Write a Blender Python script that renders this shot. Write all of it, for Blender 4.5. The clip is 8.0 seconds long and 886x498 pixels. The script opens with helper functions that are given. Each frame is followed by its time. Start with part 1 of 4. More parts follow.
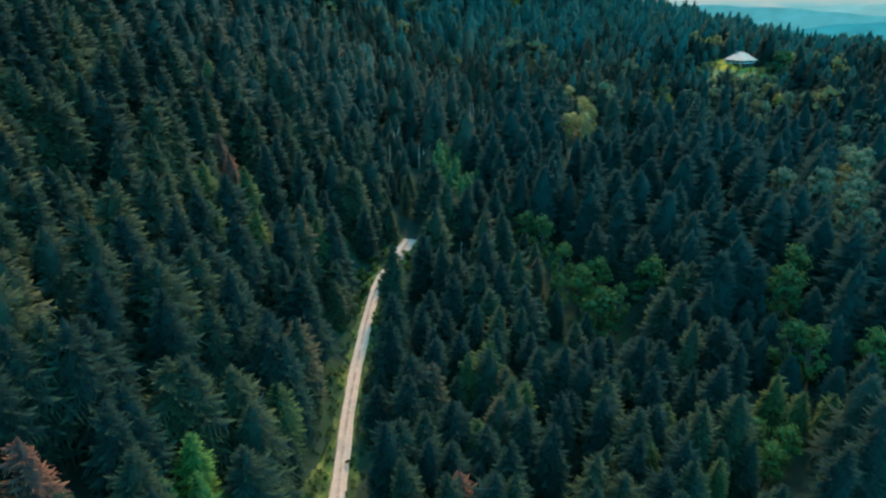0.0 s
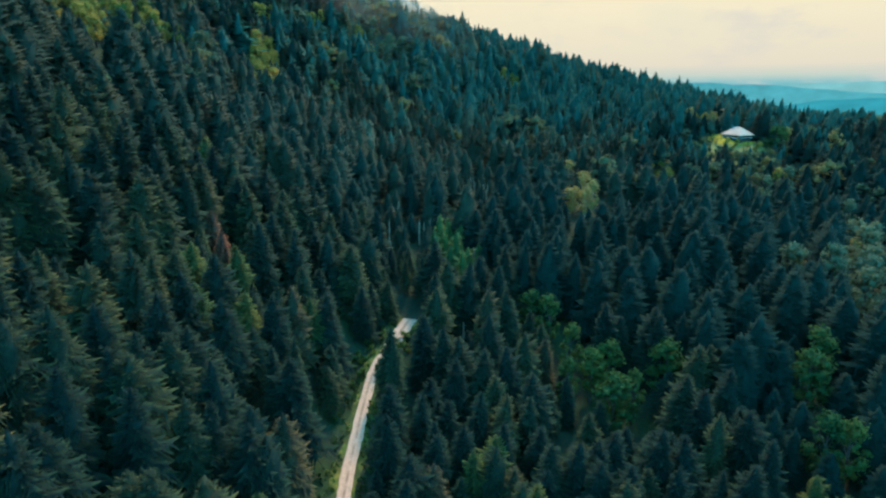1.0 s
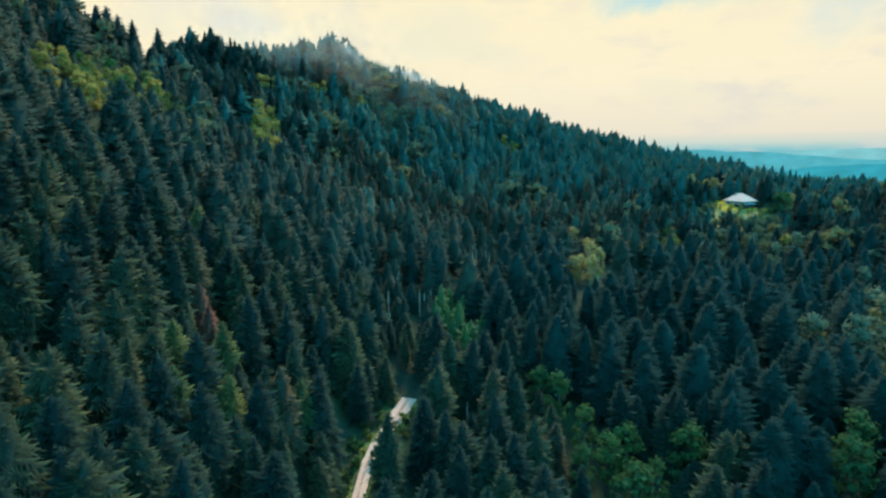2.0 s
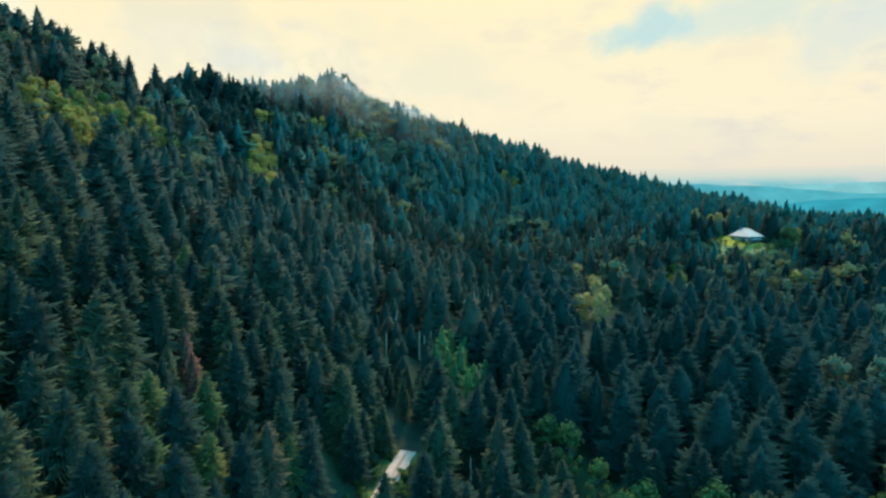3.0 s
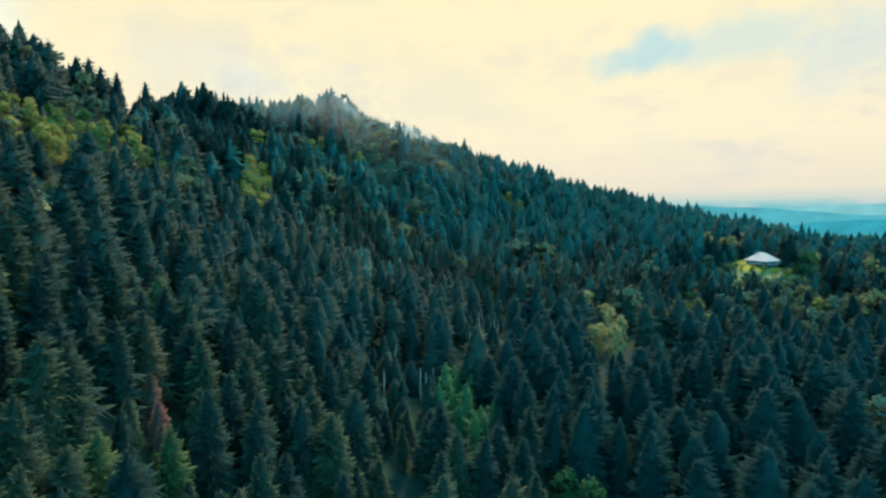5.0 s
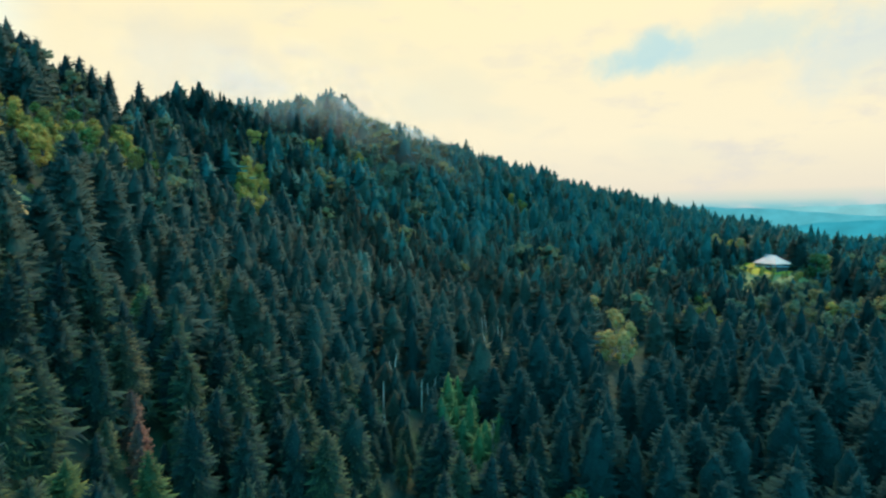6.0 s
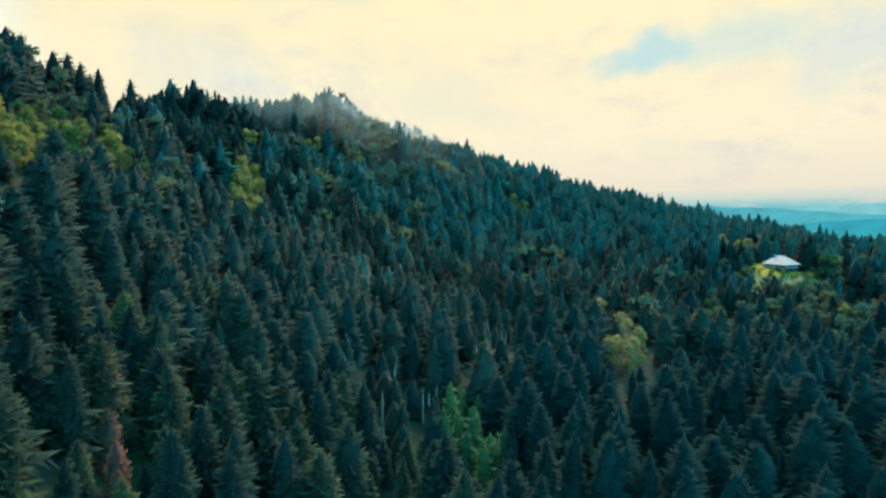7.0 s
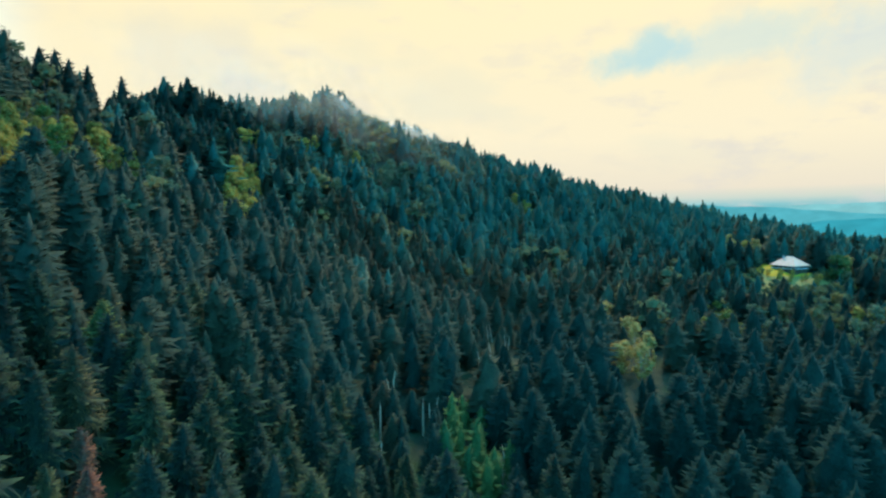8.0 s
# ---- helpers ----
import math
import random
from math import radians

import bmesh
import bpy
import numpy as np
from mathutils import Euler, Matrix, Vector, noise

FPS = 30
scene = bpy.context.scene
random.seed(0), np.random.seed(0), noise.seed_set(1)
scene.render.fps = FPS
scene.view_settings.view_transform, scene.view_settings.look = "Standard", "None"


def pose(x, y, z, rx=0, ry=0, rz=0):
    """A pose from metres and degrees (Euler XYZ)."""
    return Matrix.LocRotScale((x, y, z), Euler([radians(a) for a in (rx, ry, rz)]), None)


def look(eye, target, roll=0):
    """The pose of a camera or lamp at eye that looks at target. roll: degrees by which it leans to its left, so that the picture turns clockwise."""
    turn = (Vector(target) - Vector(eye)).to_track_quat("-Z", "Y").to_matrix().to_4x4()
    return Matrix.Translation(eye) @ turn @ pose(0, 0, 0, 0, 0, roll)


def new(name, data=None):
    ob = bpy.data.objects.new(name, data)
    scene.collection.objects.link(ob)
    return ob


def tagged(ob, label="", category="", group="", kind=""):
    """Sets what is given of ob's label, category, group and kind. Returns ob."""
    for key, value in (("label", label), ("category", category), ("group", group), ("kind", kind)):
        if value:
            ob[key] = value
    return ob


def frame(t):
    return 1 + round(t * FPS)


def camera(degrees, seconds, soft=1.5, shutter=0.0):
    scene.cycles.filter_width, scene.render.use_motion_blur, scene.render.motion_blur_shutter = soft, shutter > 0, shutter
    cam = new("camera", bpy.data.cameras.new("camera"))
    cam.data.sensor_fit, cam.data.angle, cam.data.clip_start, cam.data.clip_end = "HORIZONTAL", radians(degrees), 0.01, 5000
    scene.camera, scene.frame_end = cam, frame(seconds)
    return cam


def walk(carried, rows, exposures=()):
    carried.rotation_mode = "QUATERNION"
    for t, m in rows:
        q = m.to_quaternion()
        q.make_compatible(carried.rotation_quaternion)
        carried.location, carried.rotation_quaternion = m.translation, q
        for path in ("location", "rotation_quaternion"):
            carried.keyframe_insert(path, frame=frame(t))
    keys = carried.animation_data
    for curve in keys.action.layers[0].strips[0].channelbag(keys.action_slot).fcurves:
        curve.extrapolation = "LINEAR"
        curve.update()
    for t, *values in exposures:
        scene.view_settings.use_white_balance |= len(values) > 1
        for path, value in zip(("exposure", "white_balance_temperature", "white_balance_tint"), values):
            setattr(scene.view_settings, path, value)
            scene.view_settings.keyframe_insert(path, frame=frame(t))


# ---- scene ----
cam = camera(75.3, 8.0, soft=2.4)
PATH = [
    (0, (0.067, -1.603, 68.987), (0.07, 0.243, 68.22), 0.0),
    (0.5, (-0.099, 2.721, 69.049), (-0.096, 4.612, 68.399), -0.1),
    (1, (-0.338, 6.963, 69.096), (-0.334, 8.889, 68.556), -0.1),
    (1.5, (-0.39, 11.43, 69.233), (-0.387, 13.384, 68.809), -0.1),
    (2, (-0.553, 16.045, 69.295), (-0.551, 18.019, 68.973), -0.2),
    (2.2, (-0.612, 18.221, 69.429), (-0.608, 20.2, 69.135), -0.2),
    (3.5, (-1.379, 29.205, 69.846), (-1.374, 31.198, 69.676), -0.3),
    (4, (-1.534, 33.592, 70.056), (-1.529, 35.586, 69.904), -0.3),
    (4.5, (-1.688, 37.741, 70.127), (-1.684, 39.736, 69.989), -0.3),
    (6, (-2.105, 50.593, 70.909), (-2.107, 52.589, 70.783), -0.4),
    (6.5, (-2.313, 54.69, 71.074), (-2.316, 56.686, 70.949), -0.5),
    (7, (-2.492, 59.252, 71.156), (-2.495, 61.248, 71.031), -0.6),
    (7.5, (-2.484, 63.243, 71.508), (-2.488, 65.239, 71.381), -0.6),
    (8, (-2.65, 67.509, 71.558), (-2.654, 69.505, 71.432), -0.7),
]
walk(cam, [(t, look(eye, target, roll)) for t, eye, target, roll in PATH], [(0, -0.05), (1, 0.03), (2, 0.11), (3.5, 0.13), (8, 0.13)])

# ---- light ----
SUN_AZ, SUN_EL = radians(20), radians(50)          # azimuth from +y towards +x
SUNWARD = Vector((math.sin(SUN_AZ) * math.cos(SUN_EL), math.cos(SUN_AZ) * math.cos(SUN_EL), math.sin(SUN_EL)))
lamp = bpy.data.lights.new("sun", "SUN")
lamp.energy, lamp.angle, lamp.color = 3.4, radians(10), (1.0, 0.90, 0.70)
sun = new("sun", lamp)
sun.matrix_world = look(SUNWARD * 300, (0, 0, 0))


class Nodes:
    """Short hand for a node tree."""

    def __init__(self, tree):
        self.tree = tree
        tree.nodes.clear()

    def add(self, kind, values=None, **settings):
        n = self.tree.nodes.new(kind)
        for key, value in settings.items():
            setattr(n, key, value)
        for key, value in (values or {}).items():
            if isinstance(value, bpy.types.NodeSocket):
                self.tree.links.new(value, n.inputs[key])
            else:
                n.inputs[key].default_value = value
        return n

    def math(self, op, a, b=0.0, clamp=False):
        return self.add("ShaderNodeMath", {0: a, 1: b}, operation=op, use_clamp=clamp).outputs[0]

    def mix(self, f, a, b, blend="MIX"):
        n = self.add("ShaderNodeMix", {0: f, 6: a, 7: b}, data_type="RGBA", blend_type=blend)
        return n.outputs[2]

    def ramp(self, f, stops, smooth=False):
        n = self.add("ShaderNodeValToRGB", {0: f})
        n.color_ramp.interpolation = "EASE" if smooth else "LINEAR"
        while len(n.color_ramp.elements) < len(stops):
            n.color_ramp.elements.new(0.5)
        for e, (at, c) in zip(n.color_ramp.elements, stops):
            e.position, e.color = at, (*c, 1)
        return n.outputs[0]

    def noise(self, vector, scale, detail=4, rough=0.55):
        return self.add("ShaderNodeTexNoise", {"Vector": vector, "Scale": scale, "Detail": detail, "Roughness": rough}).outputs[0]

    def fit(self, v, lo, hi, a=0.0, b=1.0, smooth=False):
        return self.add("ShaderNodeMapRange", {0: v, 1: lo, 2: hi, 3: a, 4: b}, interpolation_type="SMOOTHSTEP" if smooth else "LINEAR").outputs[0]


world = bpy.data.worlds.new("sky")
world.use_nodes = True
scene.world = world
N = Nodes(world.node_tree)
way = N.add("ShaderNodeTexCoord").outputs["Generated"]
split = N.add("ShaderNodeSeparateXYZ", {0: way})
up = split.outputs[2]
sky = N.add("ShaderNodeTexSky", sky_type="NISHITA", sun_disc=False, sun_elevation=SUN_EL, sun_rotation=SUN_AZ, dust_density=1.5)
toward = N.add("ShaderNodeVectorMath", {0: way, 1: (0.10, 0.94, 0.33)}, operation="DOT_PRODUCT").outputs["Value"]
# cloud layer: haze low down, glowing cream towards the sun, blue-grey away from it
low = N.ramp(N.fit(up, -0.02, 0.34), [(0.0, (0.03, 0.30, 0.40)), (0.045, (0.05, 0.42, 0.50)), (0.075, (0.22, 0.56, 0.62)), (0.105, (0.58, 0.69, 0.62)), (0.15, (0.84, 0.77, 0.62)),
                                      (0.38, (0.97, 0.87, 0.62)), (1.0, (1.02, 0.90, 0.56))])
away = N.ramp(N.fit(up, 0.0, 1.0), [(0.0, (0.46, 0.98, 1.0)), (0.3, (0.42, 0.88, 0.97)), (0.65, (0.30, 0.60, 0.70)), (1.0, (0.26, 0.50, 0.60))])
stretched = N.add("ShaderNodeMapping", {0: way, 3: (1.0, 1.0, 2.4)}).outputs[0]
puffs = N.noise(stretched, 3.2, 7, 0.52)
fine = N.noise(stretched, 11.0, 6, 0.5)
grey = N.math("MULTIPLY", N.fit(puffs, 0.50, 0.68, 0, 1, True), N.fit(up, 0.05, 0.12))
glow = N.mix(N.math("MULTIPLY", grey, 0.22), low, (0.62, 0.72, 0.66, 1))
glow = N.mix(N.math("MULTIPLY", N.fit(fine, 0.52, 0.72, 0, 1, True), 0.16), glow, (0.66, 0.66, 0.62, 1))
wisp = N.fit(N.noise(stretched, 5.5, 7, 0.6), 0.52, 0.70, 0, 1, True)
glow = N.mix(N.math("MULTIPLY", wisp, N.fit(N.math("ABSOLUTE", split.outputs[0]), 0.05, 0.5, 0.12, 0.6)), glow, (0.72, 0.70, 0.66, 1))        # cooler, greyer wisps to either side of the glow
# one break in the cloud, where the blue shows
ragged_edge = N.math("MULTIPLY", N.math("SUBTRACT", N.noise(way, 14.0, 6, 0.6), 0.5), 2.2)


def cloud_break(centre, wide, tall, tilt):
    """How far a direction lies inside a ragged break in the cloud: 0 outside, 1 in its middle."""
    off = N.add("ShaderNodeVectorMath", {0: way, 1: centre}, operation="SUBTRACT").outputs[0]
    off = N.add("ShaderNodeMapping", {0: off, 2: (0, tilt, 0)}).outputs[0]
    off = N.add("ShaderNodeVectorMath", {0: off, 1: (1 / wide, 0, 1 / tall)}, operation="MULTIPLY").outputs[0]
    far = N.add("ShaderNodeVectorMath", {0: off}, operation="LENGTH").outputs["Value"]
    return N.fit(N.math("ADD", far, ragged_edge), 0.35, 1.5, 1.0, 0.0, True)


glow = N.mix(N.math("MULTIPLY", cloud_break((0.318, 0.916, 0.246), 0.060, 0.027, 0.25), 0.75), glow, (0.42, 0.72, 0.78, 1))
glow = N.mix(N.math("MULTIPLY", cloud_break((0.445, 0.860, 0.252), 0.085, 0.034, 0.1), 0.50), glow, (0.50, 0.74, 0.78, 1))
glow = N.mix(N.math("MULTIPLY", cloud_break((0.63, 0.74, 0.24), 0.12, 0.06, 0.3), 0.55), glow, (0.62, 0.76, 0.78, 1))
glow = N.mix(N.math("MULTIPLY", cloud_break((-0.37, 0.90, 0.24), 0.11, 0.06, -0.3), 0.38), glow, (0.70, 0.72, 0.66, 1))
cloud = N.mix(N.fit(toward, 0.35, 0.80, 0, 1, True), N.mix(1.0, away, (0.50, 4.5, 7.0, 1), "MULTIPLY"), glow)
cover = N.math("MAXIMUM", N.fit(toward, 0.30, 0.75, 0.45, 0.97), N.fit(up, 0.1, 0.0))
clear = N.add("ShaderNodeBackground", {0: sky.outputs[0], 1: 0.12})
clouds = N.add("ShaderNodeBackground", {0: cloud, 1: 0.935})
both = N.add("ShaderNodeMixShader", {0: cover, 1: clear.outputs[0], 2: clouds.outputs[0]})
N.add("ShaderNodeOutputWorld", {0: both.outputs[0]})


# ---- materials ----
def material(name, build, rough=0.85, spec=0.2, bump=None, sheer=0.0):
    """A Principled material; build(nodes, position) gives its base colour, bump(nodes, position) its relief, sheer its light shining through."""
    m = bpy.data.materials.new(name)
    m.use_nodes = True
    n = Nodes(m.node_tree)
    place = n.add("ShaderNodeNewGeometry").outputs["Position"]
    colour = build(n, place)
    values = {"Base Color": colour, "Roughness": rough, "Specular IOR Level": spec}
    if bump:
        height, strength, dist = bump(n, place)
        values["Normal"] = n.add("ShaderNodeBump", {"Height": height, "Strength": strength, "Distance": dist}).outputs[0]
    shader = n.add("ShaderNodeBsdfPrincipled", values).outputs[0]
    if sheer:
        thin = n.add("ShaderNodeBsdfTranslucent", {0: colour}).outputs[0]
        shader = n.add("ShaderNodeMixShader", {0: sheer, 1: shader, 2: thin}).outputs[0]
    n.add("ShaderNodeOutputMaterial", {0: shader})
    return m


def foliage(name, stops, joined, grain=1.3, sheer=0.34):
    """Needles or leaves: a hue for each tree (an attribute where many are joined), paler new growth and darker old
    growth in clumps, rim highlights in the tip colour.
    """

    def build(n, place):
        if joined:
            tint = n.add("ShaderNodeAttribute", attribute_name="tint").outputs["Fac"]
        else:
            tint = n.add("ShaderNodeObjectInfo").outputs["Random"]
        base = n.ramp(tint, stops)
        clump = n.noise(place, grain, 3, 0.6)
        tuft = n.noise(place, grain * 5, 2, 0.5)
        base = n.mix(n.fit(clump, 0.35, 0.70), n.mix(1.0, base, (0.78, 0.80, 0.82, 1), "MULTIPLY"), n.mix(1.0, base, (1.25, 1.2, 1.08, 1), "MULTIPLY"))
        base = n.mix(n.fit(tuft, 0.45, 0.75, 0, 0.5), base, n.mix(1.0, base, (1.35, 1.3, 1.1, 1), "MULTIPLY"))
        lit_shoot = n.add("ShaderNodeAttribute", attribute_name="lit_shoot").outputs["Fac"]       # paler growth at the tips, with rim highlights put into its colour
        return n.mix(n.fit(lit_shoot, 0.5, 1.0), base, n.mix(1.0, base, (3.1, 2.5, 1.55, 1), "MULTIPLY"))

    return material(name, build, 0.75, 0.12, None, 0.5 if "leaves" in name else sheer)     # leaves let more light through than needles


SPRUCE = [(0.0, (0.006, 0.036, 0.030)), (0.30, (0.012, 0.043, 0.035)), (0.60, (0.028, 0.053, 0.040)), (0.90, (0.048, 0.061, 0.040)), (1.0, (0.062, 0.058, 0.040))]
BROAD = [(0.0, (0.030, 0.082, 0.058)), (0.35, (0.062, 0.112, 0.074)), (0.7, (0.120, 0.140, 0.076)), (1.0, (0.20, 0.175, 0.070))]
M_SPRUCE = foliage("spruce_needles", [(0.0, (0.010, 0.029, 0.026)), (0.45, (0.017, 0.036, 0.030)), (0.78, (0.029, 0.047, 0.030)), (0.93, (0.046, 0.060, 0.035)), (1.0, (0.060, 0.054, 0.036))], False)
HAZED = [(0.0, (0.022, 0.118, 0.102)), (0.45, (0.030, 0.134, 0.116)), (0.72, (0.044, 0.144, 0.114)), (1.0, (0.130, 0.130, 0.086))]
MIXED = [(p * 0.49, c) for p, c in SPRUCE] + [(0.51 + p * 0.49, c) for p, c in HAZED]      # plain spruce below; towards the ridge, distance haze put into the needle colour
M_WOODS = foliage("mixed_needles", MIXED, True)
M_HAZED_WOODS = foliage("hazed_mixed_needles", MIXED, True, 1.3, 0.52)        # sheerer copy for the far slopes, brightened to stand for haze
M_GREEN = foliage("green_leaves", [(0.0, (0.040, 0.105, 0.040)), (1.0, (0.080, 0.145, 0.046))], False)
M_LIME = foliage("yellow_green_leaves", [(0.0, (0.15, 0.17, 0.05)), (0.5, (0.33, 0.27, 0.07)), (1.0, (0.50, 0.35, 0.09))], False)
M_FRESH = foliage("fresh_green_leaves", [(0.0, (0.050, 0.14, 0.046)), (1.0, (0.105, 0.19, 0.055))], False)
M_OLIVE = foliage("pale_olive_leaves", [(0.0, (0.36, 0.27, 0.10)), (1.0, (0.49, 0.35, 0.13))], False)
M_SAGE = foliage("sage_leaves", [(0.0, (0.095, 0.155, 0.105)), (1.0, (0.19, 0.215, 0.125))], False)
M_YOUNG = foliage("young_larch_needles", [(0.0, (0.040, 0.112, 0.046)), (1.0, (0.100, 0.160, 0.052))], False)
# yellow-green new growth, with the sunlit rim of the crowns put into its colour
M_LIT_SHOOTS = foliage("lit_growth_needles", [(0.0, (0.038, 0.066, 0.030)), (1.0, (0.072, 0.092, 0.034))], False)
M_RUST = foliage("rust_needles", [(0.0, (0.095, 0.058, 0.044)), (1.0, (0.17, 0.075, 0.058))], False)
M_BROADWOODS = foliage("mixed_leaves_far", BROAD, True)
M_SHRUB = foliage("shrub_leaves", [(0.0, (0.024, 0.075, 0.040)), (0.6, (0.06, 0.13, 0.042)), (1.0, (0.16, 0.19, 0.05))], True, 2.0)


def bark_colour(n, place):
    return n.ramp(n.noise(place, 3.0, 5), [(0.3, (0.055, 0.042, 0.034)), (0.7, (0.15, 0.12, 0.10))])


def pale_bark_colour(n, place):
    return n.ramp(n.noise(place, 2.0, 5), [(0.3, (0.34, 0.21, 0.14)), (0.7, (0.60, 0.40, 0.28))])


def earth_colour(n, place):
    base = n.ramp(n.noise(place, 0.25, 6), [(0.3, (0.024, 0.036, 0.024)), (0.55, (0.038, 0.050, 0.031)), (0.75, (0.066, 0.058, 0.040))])
    moss = n.fit(n.noise(place, 0.06, 4), 0.5, 0.65)
    base = n.mix(moss, base, (0.036, 0.062, 0.026, 1))
    far = n.fit(n.add("ShaderNodeVectorMath", {0: place}, operation="LENGTH").outputs["Value"], 900, 2200)
    return n.mix(far, base, n.ramp(n.noise(place, 0.004, 6), [(0.4, (0.03, 0.06, 0.04)), (0.6, (0.08, 0.11, 0.05))]))


def grass_colour(n, place):
    base = n.ramp(n.noise(place, 0.35, 5), [(0.3, (0.34, 0.21, 0.02)), (0.55, (0.48, 0.28, 0.02)), (0.75, (0.56, 0.32, 0.04))])
    return n.mix(n.fit(n.noise(place, 4.0, 3), 0.4, 0.7, 0, 0.4), base, (0.22, 0.18, 0.02, 1))


def verge_colour(n, place):
    base = n.ramp(n.noise(place, 0.5, 5), [(0.3, (0.06, 0.10, 0.03)), (0.5, (0.15, 0.17, 0.035)), (0.7, (0.34, 0.26, 0.07))])
    base = n.mix(n.fit(n.noise(place, 0.22, 4, 0.6), 0.46, 0.62, 0.85, 0.0), base, (0.045, 0.060, 0.026, 1))
    return n.mix(n.fit(n.noise(place, 5.0, 3), 0.4, 0.7, 0, 0.5), base, (0.05, 0.085, 0.02, 1))


def road_colour(n, place):
    across = n.add("ShaderNodeAttribute", attribute_name="across").outputs["Fac"]
    grit = n.ramp(n.noise(place, 1.4, 8, 0.65), [(0.3, (0.56, 0.34, 0.24)), (0.7, (0.74, 0.47, 0.34))])
    middle = n.math("MULTIPLY", n.fit(across, 0.05, 0.30, 1.0, 0.0, True), n.fit(n.noise(place, 0.45, 4), 0.3, 0.6))
    grit = n.mix(n.math("MULTIPLY", middle, 0.9), grit, (0.32, 0.19, 0.13, 1))
    damp = n.fit(n.noise(place, 0.16, 3), 0.55, 0.75, 0, 0.35)
    return n.mix(damp, grit, (0.30, 0.24, 0.19, 1))


def timber_colour(n, place):
    return n.ramp(n.noise(place, 1.6, 5), [(0.3, (0.045, 0.030, 0.022)), (0.7, (0.10, 0.07, 0.05))])


def roof_colour(n, place):
    base = n.ramp(n.noise(place, 0.5, 5), [(0.3, (0.80, 0.38, 0.26)), (0.7, (0.90, 0.46, 0.33))])
    return n.mix(n.fit(n.noise(place, 3.0, 4), 0.5, 0.8, 0, 0.35), base, (0.36, 0.32, 0.31, 1))


def stone_colour(n, place):
    return n.ramp(n.noise(place, 0.9, 6), [(0.3, (0.24, 0.23, 0.21)), (0.7, (0.44, 0.42, 0.40))])


def plain(c):
    return lambda n, place: n.mix(n.fit(n.noise(place, 2.5, 4), 0.3, 0.7), (*[v * 0.8 for v in c], 1), (*c, 1))


def rough_of(scale, strength, dist):
    return lambda n, place: (n.noise(place, scale, 5, 0.6), strength, dist)


M_BARK = material("bark", bark_colour, 0.9, 0.15, rough_of(9, 0.7, 0.05))
M_PALE_BARK = material("pale_bark", pale_bark_colour, 0.85, 0.2, rough_of(9, 0.5, 0.04))
M_EARTH = material("forest_floor", earth_colour, 0.95, 0.1, rough_of(1.2, 0.8, 0.3))
M_GRASS = material("meadow_grass", grass_colour, 0.9, 0.15, rough_of(2.5, 0.8, 0.15))
M_STRAW = material("dry_grass", plain((0.40, 0.27, 0.10)), 0.9, 0.15, rough_of(3.0, 0.8, 0.15))
M_PASTURE = material("olive_pasture", plain((0.24, 0.19, 0.06)), 0.9, 0.15, rough_of(2.5, 0.8, 0.15))
M_VERGE = material("verge_grass", verge_colour, 0.9, 0.15, rough_of(3.0, 0.8, 0.15))
M_ROAD = material("gravel", road_colour, 0.92, 0.2, rough_of(6, 0.6, 0.05))
M_TIMBER = material("dark_timber", timber_colour, 0.8, 0.25, rough_of(6, 0.4, 0.02))
M_ROOF = material("pale_sheet_roof", roof_colour, 0.85, 0.08, rough_of(4, 0.2, 0.01))
M_STONE = material("grey_stone", stone_colour, 0.9, 0.2, rough_of(3, 0.7, 0.05))
M_WHITE = material("white_paint", plain((0.74, 0.74, 0.71)), 0.6, 0.3)
M_DARK = material("dark_metal", plain((0.05, 0.05, 0.055)), 0.5, 0.4)
M_GLASS = material("window_glass", plain((0.03, 0.04, 0.05)), 0.08, 0.6)
M_SHED = material("grey_sheet", plain((0.42, 0.42, 0.40)), 0.6, 0.35)


# ---- the lie of the land ----
STEP, SPREAD, BASE = 105.0, 84.0, -60.0
SWELLS = [  # columns from west to east, each from south to north
    (8, 11, 16, 29, 58, 61, 44, 31), (25, 44, 52, 86, 56, 14, 58, 61), (28, 66, 42, 15, 48, 66, 77, 43), (21, -25, -13, 31, -14, 40, 46, 46),
    (12, 18, 24, 25, 31, 11, 41, 51), (-2, 15, 6, -8, 24, 29, 41, 18), (-2, 1, 18, 26, 10, 17, 28, 18), (0, 0, 6, 17, 36, 33, 23, 11)]
ROAD = [(-15.0, -34, -22.0), (-17.0, 10, -19.5), (-18.0, 40, -16.5), (-18.6, 70, -13.8), (-19.8, 88, -12.4), (-20.5, 105, -11.4), (-20.6, 117, -10.4), (-20.2, 136, -8.0), (-18.6, 151, -5.0),
        (-13.4, 166, -2.2), (-10.5, 175, -0.8)]
HOUSE, HOUSE_TURN = (205.0, 412.0), radians(-66)


def glide(points, step=1.5):
    """A smooth line through the given points (Catmull-Rom)."""
    p = np.array([points[0], *points, points[-1]], float)
    out = []
    for i in range(1, len(p) - 2):
        n = max(2, int(np.linalg.norm(p[i + 1] - p[i]) / step))
        for t in np.linspace(0, 1, n, endpoint=False):
            out.append(0.5 * (2 * p[i] + (p[i + 1] - p[i - 1]) * t + (2 * p[i - 1] - 5 * p[i] + 4 * p[i + 1] - p[i + 2]) * t * t
                              + (3 * p[i] - p[i - 1] - 3 * p[i + 1] + p[i + 2]) * t ** 3))
    return np.array(out + [p[-2]])


TRACK = glide(ROAD)


